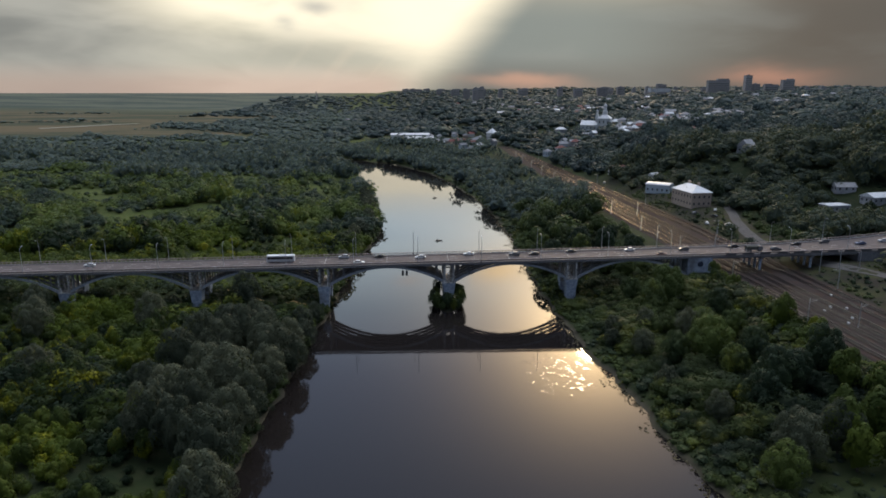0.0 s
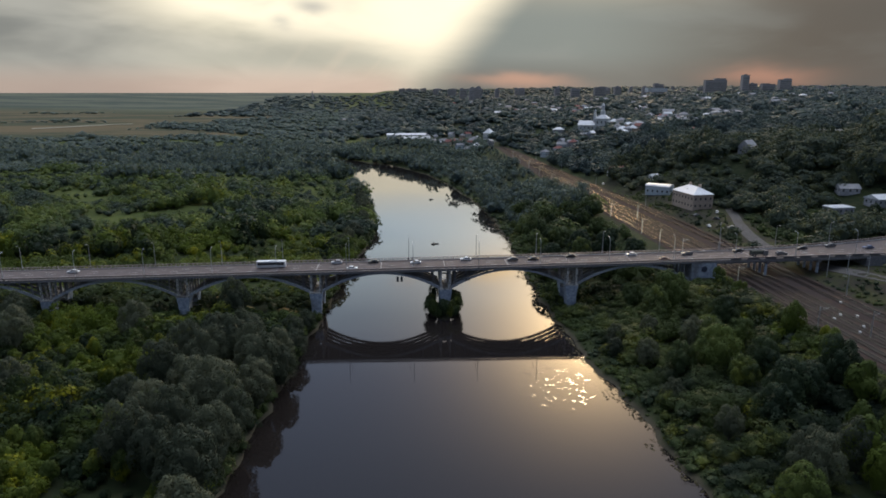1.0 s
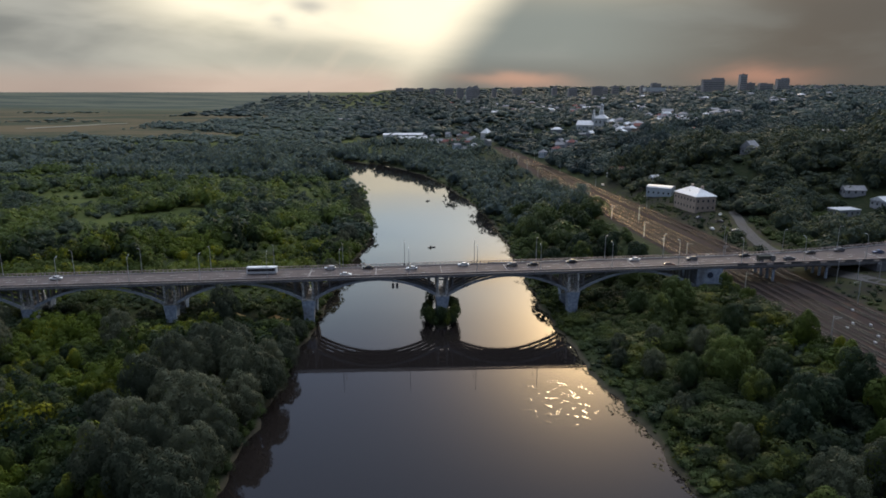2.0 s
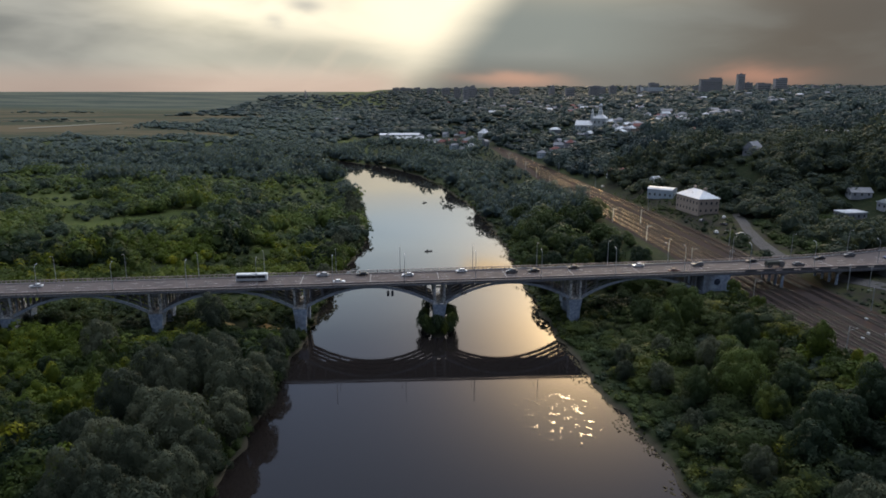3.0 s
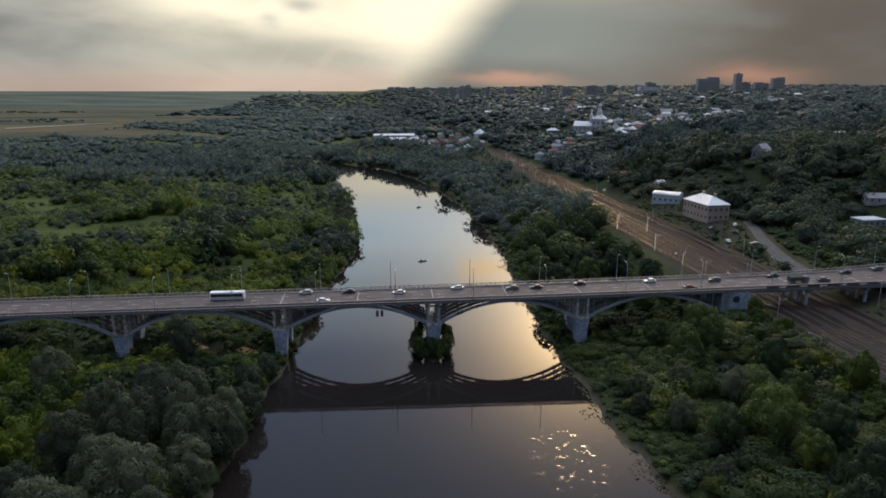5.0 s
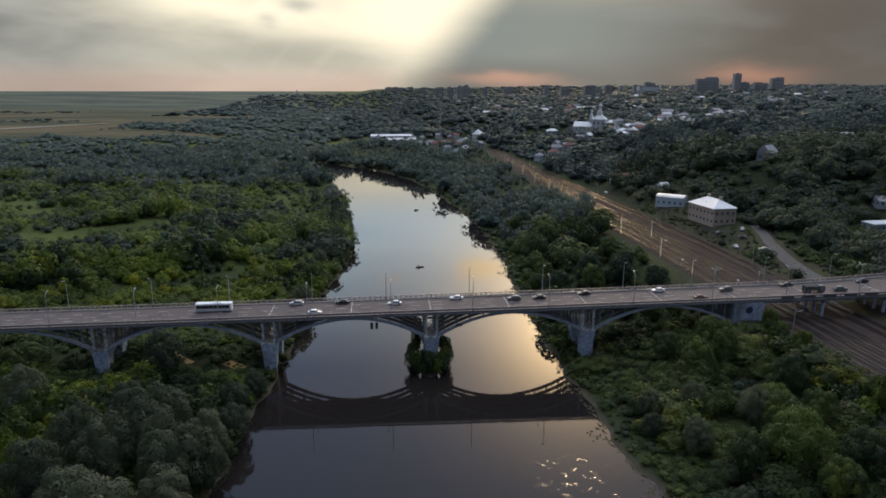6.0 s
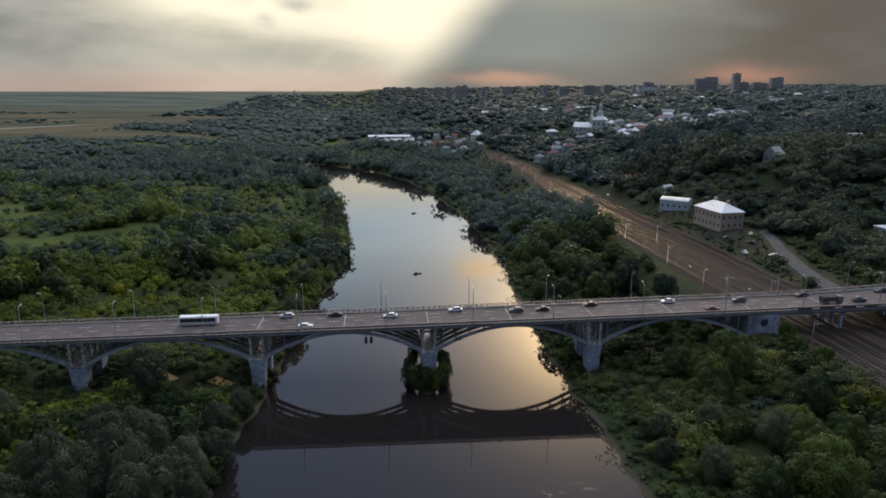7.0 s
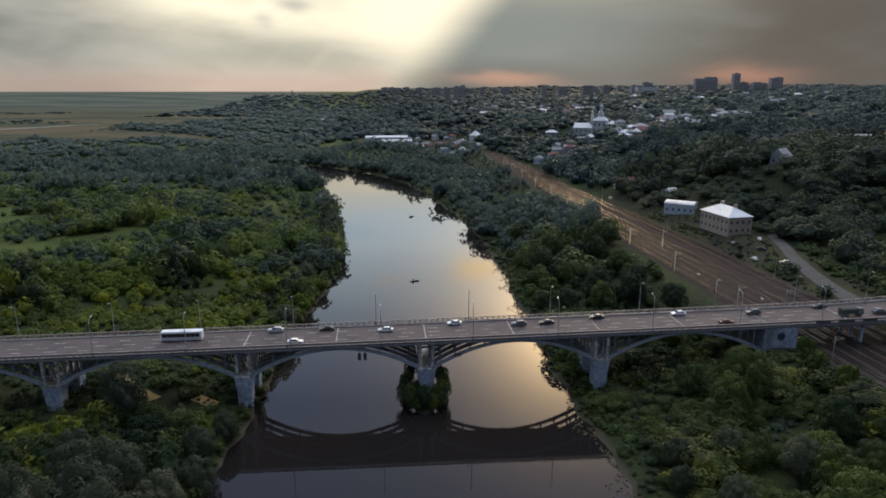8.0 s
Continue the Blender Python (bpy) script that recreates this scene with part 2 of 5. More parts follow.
GOLD = surface("gilded_dome", (0.55, 0.38, 0.12), (0.75, 0.52, 0.18), 2.0, 0.35, 0.9, relief=0)
RUBBER = surface("tyre_rubber", (0.02, 0.02, 0.02), (0.035, 0.035, 0.035), 5.0, 0.9)
LEAF_BELT = leaf_material("young_bright_leaves", (0.056, 0.080, 0.018), (0.104, 0.134, 0.018), (0.27, 0.25, 0.016))
LEAF_LIME = leaf_material("light_green_leaves", (0.044, 0.066, 0.024), (0.092, 0.122, 0.028), (0.16, 0.175, 0.03))
REED = leaf_material("reeds", (0.055, 0.047, 0.024), (0.10, 0.085, 0.045), (0.20, 0.17, 0.10))


def car_paint(name, c):
    m, n, b = material(name, 0.5)
    pos = n.add("ShaderNodeNewGeometry").outputs["Position"]
    n.link(n.mix(n.step(n.noise(pos, 2.0), 0.4, 0.75, 0.0, 0.35), c, tuple(0.6 * v + 0.04 for v in c)), b.inputs["Base Color"])
    b.inputs["Coat Weight"].default_value = 0.06
    return m


PAINTS = {k: car_paint(k + "_car_paint", c) for k, c in (("white", (0.75, 0.75, 0.74)), ("black", (0.02, 0.02, 0.022)), ("grey", (0.12, 0.12, 0.125)), ("silver", (0.45, 0.46, 0.47)), ("red", (0.09, 0.02, 0.016)), ("blue", (0.06, 0.09, 0.18)))}


# ---- builders ----
def mesh_ob(name, bm, mat, parent=None, label="", smooth=False):
    me = bpy.data.meshes.new(name)
    bm.normal_update()
    bm.to_mesh(me)
    bm.free()
    if smooth:
        me.shade_smooth()
    for m in mat if isinstance(mat, (list, tuple)) else [mat]:
        me.materials.append(m)
    ob = new(name, me)
    if parent:
        ob.parent = parent
    if label:
        ob["label"] = label
    return ob


def part(name, bm, mat, parent, label="", smooth=False):
    return mesh_ob(name, bm, mat, parent, label, smooth)


def thing(name, label, category, group="", at=(0, 0, 0), turn=0.0):
    ob = new(name)
    ob.empty_display_size = 0.5
    ob.matrix_basis = pose(*at, 0, 0, turn)
    return tagged(ob, label, category, group)


def box(bm, x0, x1, y0, y1, z0, z1, mat=0):
    vs = [bm.verts.new(p) for p in ((x0, y0, z0), (x1, y0, z0), (x1, y1, z0), (x0, y1, z0), (x0, y0, z1), (x1, y0, z1), (x1, y1, z1), (x0, y1, z1))]
    for q in ((3, 2, 1, 0), (4, 5, 6, 7), (0, 1, 5, 4), (1, 2, 6, 5), (2, 3, 7, 6), (3, 0, 4, 7)):
        bm.faces.new([vs[i] for i in q]).material_index = mat
    return vs


def sweep(bm, sections, closed=True):
    """Skin between rings of points of equal number, capped at both ends."""
    rings = [[bm.verts.new(p) for p in s] for s in sections]
    k = len(rings[0])
    for a, b in zip(rings, rings[1:]):
        for i in range(k):
            bm.faces.new((a[i], a[(i + 1) % k], b[(i + 1) % k], b[i]))
    bm.faces.new(rings[0][::-1])
    bm.faces.new(rings[-1])
    return bm


def tube(bm, points, radii, sides=6):
    """A round bar along points."""
    secs = []
    pts = [Vector(p) for p in points]
    for i, p in enumerate(pts):
        d = (pts[min(i + 1, len(pts) - 1)] - pts[max(i - 1, 0)]).normalized()
        u = d.cross(Vector((0.3, 0.9, 0.1))).normalized()
        v = d.cross(u)
        r = radii[i] if isinstance(radii, (list, tuple)) else radii
        secs.append([p + r * (math.cos(2 * math.pi * a / sides) * u + math.sin(2 * math.pi * a / sides) * v) for a in range(sides)])
    return sweep(bm, secs)


def raw_mesh(name, verts, faces, mat, smooth=False):
    """verts (n,3) and quads or triangles (m,k) as arrays."""
    me = bpy.data.meshes.new(name)
    k = faces.shape[1]
    me.vertices.add(len(verts))
    me.vertices.foreach_set("co", np.asarray(verts, np.float32).ravel())
    me.loops.add(faces.size)
    me.loops.foreach_set("vertex_index", faces.astype(np.int32).ravel())
    me.polygons.add(len(faces))
    me.polygons.foreach_set("loop_start", np.arange(0, faces.size, k, dtype=np.int32))
    me.update(calc_edges=True)
    if smooth:
        me.shade_smooth()
    me.materials.append(mat)
    return me


# ---- the lie of the land ----
RIVER = np.array([(-8, -1800, 58), (-6, -150, 57.5), (-4.5, -95, 53), (-5, -60, 49.5), (-3, 0, 46), (0, 60, 45), (7, 130, 41), (7, 200, 42), (0, 280, 42),
                  (-11, 360, 42), (-28, 440, 42), (-58, 520, 39), (-110, 592, 30), (-190, 640, 25), (-320, 680, 24), (-500, 712, 24), (-900, 720, 24)], float)


def smooth(a, lo, hi):
    t = np.clip((np.asarray(a, float) - lo) / (hi - lo), 0, 1)
    return t * t * (3 - 2 * t)


def bank_distance(x, y):
    """Metres outside the water's edge; negative in the river."""
    best = np.full(np.shape(x), 1e9)
    for a, b in zip(RIVER, RIVER[1:]):
        d = b[:2] - a[:2]
        t = np.clip(((x - a[0]) * d[0] + (y - a[1]) * d[1]) / (d @ d), 0, 1)
        best = np.minimum(best, np.hypot(x - a[0] - t * d[0], y - a[1] - t * d[1]) - (a[2] + t * (b[2] - a[2])))
    return best + 0.9 * np.sin(y / 5.3 + 1.6 * np.sin(y / 13.7)) + 0.6 * np.sin(y / 2.1 + x / 9.0)


def rail_left(y):
    return np.interp(y, [-2000, -110, 100, 220, 420, 620, 1000], [130, 117, 113, 110, 111, 117, 60])


def rail_right(y):
    return np.interp(y, [-2000, -60, 40, 110, 210, 330, 620, 1000], [168, 150, 149.5, 149, 145, 140, 129, 72])


def ripple(x, y, s, k):
    return np.sin(x / s + 1.7 * np.sin(y / s * 0.71 + k)) * np.cos(y / s * 0.9 + 1.3 * np.sin(x / s * 0.63 + 2 * k))


def ground(x, y):
    x, y = np.asarray(x, float), np.asarray(y, float)
    wd = bank_distance(x, y)
    z = 2.4 + 0.5 * ripple(x, y, 23, 1) + 0.8 * smooth(wd, 20, 200)
    rl, rr = rail_left(y), rail_right(y)
    near = 1 - smooth(y, 600, 800)
    z = z + near * (7.4 * smooth(x, 82, 108) + 3.6 * smooth(x, 50, 84))
    terrace = 6 * smooth(y, 600, 720) * smooth(wd, 10, 60) * smooth(x, -150, 0)
    z = z + terrace
    # wooded hill with the town
    foot = np.interp(y, [-500, 100, 200, 600, 800, 3500], [260, 235, 150, 140, 100, -180]) + 8 * ripple(x, y, 60, 2)
    s = x - foot
    hill = 27 * smooth(s, 0, 110) + 16 * smooth(s, 60, 420) + 28 * smooth(s, 250, 1500)
    hill = hill * np.interp(y, [-600, -100, 60, 160], [0.1, 0.3, 0.5, 1.0]) + 1.5 * ripple(x, y, 45, 3) * smooth(s, 0, 60)
    z = z + hill + 3.0 * smooth(x, rr + 4, rr + 22) * near
    # level strip of the railway
    on = smooth(x, rl - 9, rl - 3) * (1 - smooth(x, rr + 2, rr + 9)) * near
    z = z * (1 - on) + 13.3 * on
    # far rise of the land towards the horizon
    r = np.hypot(x, y)
    z = z + np.maximum(0, 66 - 0.55 * np.maximum(z, 0)) * smooth(r, 2600, 4700)
    # the river bed
    z = np.where(wd < 14, z * smooth(wd, -1, 14) + 0.9 * smooth(wd, -0.6, 2.5) * (1 - smooth(wd, 2, 14)) - 2.5 * (1 - smooth(wd, -7, 0.4)), z)
    return z


def ground_at(x, y):
    return float(ground(np.array([x]), np.array([y]))[0])


def grade(x):
    """Rise of the bridge along its length, nought at the middle pier."""
    return 0.0114 * x + 1.16e-5 * x * x


DECK = 19.2


# ---- ground, river, fields ----
def spaced(lo, hi, dense_lo, dense_hi, fine, growth):
    a = list(np.arange(dense_lo, dense_hi + 0.1, fine))
    s, v = fine, a[-1]
    while v < hi:
        s *= growth
        v = min(hi, v + s)
        a.append(v)
    s, v = fine, a[0]
    while v > lo:
        s *= growth
        v = max(lo, v - s)
        a.insert(0, v)
    return np.array(a)


gx = spaced(-4500, 4500, -130, 190, 3.0, 1.035)
gy = spaced(-2500, 4650, -170, 330, 3.5, 1.035)
GX, GY = np.meshgrid(gx, gy)
GZ = ground(GX, GY)
gverts = np.stack([GX, GY, GZ], -1).reshape(-1, 3)
nx = len(gx)
idx = np.arange(len(gy) * nx).reshape(len(gy), nx)
gfaces = np.stack([idx[:-1, :-1], idx[:-1, 1:], idx[1:, 1:], idx[1:, :-1]], -1).reshape(-1, 4)

GROUND, n, b = material("meadow_ground", 1.0)
b.inputs["Specular IOR Level"].default_value = 0.08
pos = n.add("ShaderNodeNewGeometry").outputs["Position"]
sp = n.add("ShaderNodeSeparateXYZ")
n.link(pos, sp.inputs[0])
a1 = n.noise(pos, 0.02, 5, 0.6)
a2 = n.noise(pos, 0.35, 5, 0.6)
plain = n.math("MULTIPLY", n.step(sp.outputs[0], -60.0, -30.0, 1.0, 0.0), n.step(sp.outputs[1], 90.0, 130.0))
c = n.mix(n.step(a1, 0.38, 0.62), (0.018, 0.026, 0.013), (0.034, 0.045, 0.017))
c = n.mix(plain, c, n.mix(n.step(a1, 0.38, 0.62), (0.044, 0.060, 0.017), (0.072, 0.092, 0.024)))
c = n.mix(n.step(a2, 0.4, 0.75, 0.0, 0.6), c, (0.048, 0.047, 0.025))
# dry hay fields on the far plain
fx = n.math("ADD", sp.outputs[0], n.math("MULTIPLY", n.noise(pos, 0.004, 3, 0.5), 500.0))
field = n.math("MULTIPLY", n.step(fx, -150.0, -60.0, 1.0, 0.0), n.math("MULTIPLY", n.step(sp.outputs[1], 900.0, 1050.0), n.step(sp.outputs[1], 2300.0, 2900.0, 1.0, 0.0)))
along = n.add("ShaderNodeCombineXYZ")
n.put(along.inputs[0], n.math("MULTIPLY", sp.outputs[0], 0.0016))
n.put(along.inputs[1], n.math("MULTIPLY", sp.outputs[1], 0.0052))
strip = n.noise(along.outputs[0], 1.0, 5, 0.62)
c = n.mix(field, c, n.mix(n.step(strip, 0.45, 0.55), (0.105, 0.082, 0.046), (0.046, 0.052, 0.030)))
# past 2300 m: land in bands, distance haze put into its blue-grey colours
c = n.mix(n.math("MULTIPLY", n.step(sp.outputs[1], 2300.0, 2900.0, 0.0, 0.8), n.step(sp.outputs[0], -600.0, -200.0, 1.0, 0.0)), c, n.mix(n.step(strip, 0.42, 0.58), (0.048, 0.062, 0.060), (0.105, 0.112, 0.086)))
# bare mud at the water's edge
c = n.mix(n.step(sp.outputs[2], 0.25, 0.9, 0.85, 0.0), c, n.mix(a2, (0.040, 0.034, 0.024), (0.085, 0.072, 0.052)))
# trodden, sooty waste ground along the railway
waste = n.math("MULTIPLY", n.step(sp.outputs[0], 100.0, 125.0), n.math("MULTIPLY", n.step(sp.outputs[0], 172.0, 196.0, 1.0, 0.0), n.step(sp.outputs[1], 220.0, 330.0, 1.0, 0.0)))
c = n.mix(n.math("MULTIPLY", waste, n.step(a2, 0.30, 0.55, 0.35, 1.0)), c, n.mix(n.step(n.noise(pos, 0.12, 4, 0.6), 0.4, 0.65), (0.034, 0.030, 0.024), (0.046, 0.048, 0.022)))
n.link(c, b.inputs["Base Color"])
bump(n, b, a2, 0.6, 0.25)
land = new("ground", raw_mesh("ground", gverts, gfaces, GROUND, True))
tagged(land, "grassy flood plain, river banks and wooded hillside", "ground", kind="structure")

WATER, n, b = material("river_water", 0.03)
pos = n.add("ShaderNodeNewGeometry").outputs["Position"]
b.inputs["Base Color"].default_value = (0.0135, 0.0112, 0.0105, 1)
b.inputs["IOR"].default_value = 1.33
b.inputs["Specular IOR Level"].default_value = 0.5
r1 = n.noise(pos, 0.9, 3, 0.5)
r2 = n.noise(pos, 0.06, 3, 0.5)
sw = n.add("ShaderNodeSeparateXYZ")
n.link(pos, sw.inputs[0])
ex = n.math("POWER", n.math("DIVIDE", n.math("SUBTRACT", sw.outputs[0], 28.0), 13.0), 2.0)
ey = n.math("POWER", n.math("DIVIDE", n.math("ADD", sw.outputs[1], 79.0), 17.0), 2.0)
eddy = n.math("MULTIPLY", n.step(n.math("ADD", ex, ey), 0.2, 1.3, 1.0, 0.0), n.step(n.noise(pos, 0.42, 3, 0.65), 0.57, 0.70))
h = n.math("MULTIPLY", r1, n.math("ADD", n.step(r2, 0.35, 0.7, 0.25, 1.0), n.math("MULTIPLY", eddy, 8.0)))
bump(n, b, h, 0.25, 0.03)
bm = bmesh.new()
bmesh.ops.create_grid(bm, x_segments=60, y_segments=120, size=1.0, matrix=Matrix.Translation((-400, -400, 0)) @ Matrix.Diagonal((530, 1400, 1, 1)))
river = mesh_ob("river", bm, WATER)
tagged(river, "calm dark river water mirroring the evening sky", "river", kind="structure")
bm = bmesh.new()
pts = [(-822, 1285), (-768, 1372), (-730, 1462), (-690, 1520), (-704, 1532), (-752, 1482), (-790, 1402), (-846, 1322)]
bm.faces.new([bm.verts.new((x, y, ground_at(x, y) + 1.2)) for x, y in pts[::-1]])
pond = mesh_ob("pond", bm, WATER)
tagged(pond, "narrow bright oxbow pond in the hay field", "pond", kind="structure")


# ---- the bridge ----
Y0, Y1 = -9.0, 7.7
X0, X1 = -262.0, 240.0
SPAN = 52.0


def splay(x):
    """The road widens on its far side past the railway."""
    return 0.00145 * max(0.0, x - 115.0) ** 2


def ribbon(bm, x0, x1, y0, y1, z0, z1, step=4.0, far=(False, True)):
    n = max(2, int((x1 - x0) / step))
    sweep(bm, [[(x, y0 + far[0] * splay(x), z0 + grade(x)), (x, y1 + far[1] * splay(x), z0 + grade(x)), (x, y1 + far[1] * splay(x), z1 + grade(x)), (x, y0 + far[0] * splay(x), z1 + grade(x))] for x in np.linspace(x0, x1, n)])


bridge = thing("bridge", "long grey concrete arch road bridge over the river", "bridge")
bm = bmesh.new()
ribbon(bm, X0, X1, Y0 + 0.1, Y1 - 0.1, DECK - 0.55, DECK - 0.02)
part("deck_slab", bm, CONCRETE, bridge)
bm = bmesh.new()
ribbon(bm, X0, X1, -7.2, 6.0, DECK - 0.02, DECK + 0.02)
part("carriageway", bm, ASPHALT, bridge, "worn grey-brown asphalt roadway")
for ya, yb in ((Y0, -7.2), (6.0, Y1)):
    bm = bmesh.new()
    ribbon(bm, X0, X1, ya, yb, DECK - 0.35, DECK + 0.22, far=(ya > 0, ya > 0))
    part("footway", bm, PAVING, bridge)

RIBS = (-8.1, -4.3, -0.6, 3.1, 6.8)


def arch(parent, xa, xb, z_spring, z_crown):
    """One span: five ribs with columns standing on them."""
    half, mid = (xb - xa) / 2, (xa + xb) / 2
    for y in RIBS:
        bm = bmesh.new()
        secs = []
        for x in np.linspace(xa, xb, 29):
            u = (x - mid) / half
            z = z_spring + (z_crown - z_spring) * (1 - u * u) + grade(x)
            d = 0.75 + 0.45 * u * u
            secs.append([(x, y - 0.4, z), (x, y + 0.4, z), (x, y + 0.4, z + d), (x, y - 0.4, z + d)])
        sweep(bm, secs)
        part("arch_rib", bm, RIB_FACE if y == RIBS[0] else CONCRETE, parent)
        for x in np.arange(xa + 1.6, xb - 1.0, 4.3):
            u = (x - mid) / half
            z = z_spring + (z_crown - z_spring) * (1 - u * u) + 0.8
            if DECK - 0.6 - z < 0.5:
                continue
            bm = bmesh.new()
            box(bm, x - 0.22, x + 0.22, y - 0.25, y + 0.25, z + grade(x), DECK - 0.5 + grade(x))
            part("column", bm, CONCRETE, parent)


for k in range(-5, 2):
    arch(bridge, k * SPAN + 2.4, (k + 1) * SPAN - 2.4, 10.7, 17.75)


def pier(parent, x, wide, top):
    """Two tapered shafts joined by a flat arch, with pairs of slim posts up to the deck."""
    g = grade(x)
    for ya, yb in ((-8.7, -4.4), (3.1, 7.4)):
        bm = bmesh.new()
        sweep(bm, [[(x - h, ya, z), (x + h, ya, z), (x + h, yb, z), (x - h, yb, z)] for z, h in ((-4, wide * 0.34), (top - 4.5 + g, wide * 0.40), (top - 1.0 + g, wide * 0.5), (top + g, wide * 0.5))])
        part("pier_shaft", bm, PALE_CONCRETE, parent, "pale bluish concrete shaft with stains")
        bm = bmesh.new()
        h = wide * 0.5 + 0.15
        sweep(bm, [[(x - h, ya - 0.12, z), (x + h, ya - 0.12, z), (x + h, yb + 0.12, z), (x - h, yb + 0.12, z)] for z in (top - 0.35 + g, top + 0.05 + g)])
        part("pier_cap", bm, PEELING, parent, "flaking whitewashed ledge")
    bm = bmesh.new()
    secs = []
    for i in range(13):
        u = -1 + i / 6
        y = -0.65 + 3.8 * u
        z = top - 4.5 + 2.9 * math.sqrt(max(0, 1 - u * u)) + g
        secs.append([(x - 1.9, y, z), (x + 1.9, y, z), (x + 1.9, y, top + g), (x - 1.9, y, top + g)])
    sweep(bm, secs)
    part("pier_arch", bm, PEELING, parent)
    for y in RIBS:
        for dx in (-1.85, 1.85):
            bm = bmesh.new()
            sweep(bm, [[(x + dx * f - r, y - 0.3, z), (x + dx * f + r, y - 0.3, z), (x + dx * f + r, y + 0.3, z), (x + dx * f - r, y + 0.3, z)] for z, f, r in ((top + g, 0.86, 0.5), (top + 2.2 + g, 1.0, 0.36), (DECK - 1.3 + g, 1.0, 0.36), (DECK - 0.5 + g, 1.1, 0.5))])
            part("pier_column", bm, PEELING, parent, "slim post with flaking whitewash")
        bm = bmesh.new()
        box(bm, x - 1.6, x + 1.6, y - 0.25, y + 0.25, DECK - 2.1 + g, DECK - 1.6 + g)
        part("cross_beam", bm, CONCRETE, parent)


for k in range(-5, 2):
    pier(bridge, k * SPAN, 5.0, 10.9)
bm = bmesh.new()
g = grade(107)
sweep(bm, [[(101.8, -9.2, z), (112.3, -9.2, z), (112.3, 7.9, z), (101.8, 7.9, z)] for z in (0.0, DECK - 0.6 + g)])
part("abutment_pier", bm, PALE_CONCRETE, bridge, "broad pale blue-grey pier wall with a dark round plaque")
# round plaque on the abutment pier
bm = bmesh.new()
bmesh.ops.create_cone(bm, cap_ends=True, segments=32, radius1=1.25, radius2=1.15, depth=0.2, matrix=pose(107.2, -9.3, 17.2, 90))
bmesh.ops.create_cone(bm, cap_ends=True, segments=32, radius1=0.8, radius2=0.7, depth=0.3, matrix=pose(107.2, -9.35, 17.2, 90))
part("plaque", bm, car_paint("dark_blue_enamel", (0.02, 0.03, 0.06)), bridge, "dark round plaque")

# parapets: top rail, panels and posts
bm = bmesh.new()
box(bm, -0.16, 0.16, -0.12, 0.12, 0, 0.82)
box(bm, -0.11, 0.11, -0.15, 0.15, 0.1, 0.72)
POST = bpy.data.meshes.new("railing_post")
bm.to_mesh(POST)
bm.free()
POST.materials.append(RAIL_PAINT)
for y, sgn in ((Y0 + 0.15, 1), (Y1 - 0.15, -1)):
    far = (y > 0, y > 0)
    bm = bmesh.new()
    ribbon(bm, X0, X1, y - 0.13, y + 0.13, DECK + 1.0, DECK + 1.16, far=far)
    part("top_rail", bm, RAIL_PAINT, bridge)
    bm = bmesh.new()
    if far[0]:
        ribbon(bm, X0, X1, y - 0.04, y + 0.04, DECK + 0.6, DECK + 0.7, far=far)
        part("lower_rail", bm, RAIL_PAINT, bridge)
    else:
        ribbon(bm, X0, X1, y - 0.04, y + 0.04, DECK + 0.5, DECK + 0.98, far=far)
        part("parapet_panel", bm, RAIL_PAINT, bridge, "pinkish brown parapet panelling")
    for x in np.arange(X0 + 0.5, X1, 1.75):
        post = new("railing_post", POST)
        post.parent = bridge
        post.location = (x, y + splay(x) * far[0], DECK + 0.2 + grade(x))
    # cornice with brackets under the footway
    bm = bmesh.new()
    ribbon(bm, X0, X1, y - 0.35, y + 0.35, DECK - 0.75, DECK - 0.36, far=far)
    part("cornice", bm, CONCRETE, bridge)
bm = bmesh.new()
ribbon(bm, 20, X1, 5.85, 5.95, DECK + 0.45, DECK + 0.75, far=(True, True))
part("guard_rail", bm, GALV, bridge, "galvanised crash barrier")
for x in np.arange(118, 200, 7.5):
    bm = bmesh.new()
    g = grade(x)
    sweep(bm, [[(px, Y0 - 0.08, DECK + 0.25 + grade(px)), (px, Y0 + 0.02, DECK + 0.25 + grade(px)), (px, Y0 + 0.02, DECK + 0.95 + grade(px)), (px, Y0 - 0.08, DECK + 0.95 + grade(px))] for px in (x, x + 4.6)])
    part("dark_panel", bm, DARK_STEEL, bridge)
# lane markings and joints
for y, on, gap in ((-3.85, 3.0, 6.0), (2.6, 3.0, 6.0), (-0.75, 3.5, 4.5)):
    for x in np.arange(-215, 215, on + gap):
        bm = bmesh.new()
        ribbon(bm, x, x + on, y - 0.09, y + 0.09, DECK + 0.016, DECK + 0.026, 2.0, far=(False, False))
        part("lane_mark", bm, PAINT, bridge)
for k in range(-8, 8):
    x = k * SPAN / 2
    bm = bmesh.new()
    box(bm, x - 0.1, x + 0.1, -7.1, 5.9, DECK + grade(x) - 0.1, DECK + 0.024 + grade(x))
    part("expansion_joint", bm, PAINT if k >= -2 else PAVING, bridge)

# small dark river signs hung under the arches
for mid, dx, half, low, top in ((-18.5, -0.8, 0.45, 14.2, 16.3), (-18.5, 0.8, 0.45, 14.2, 16.3), (9.0, -0.6, 0.32, 14.2, 15.2), (9.0, 0.6, 0.32, 14.2, 15.2)):
    bm = bmesh.new()
    box(bm, mid + dx - half, mid + dx + half, -8.5, -8.38, low, top)
    box(bm, mid + dx - 0.06, mid + dx + 0.06, -8.38, -8.28, low + 0.6, DECK - 0.5)
    part("river_sign", bm, DARK_STEEL, bridge, "small dark hanging sign")

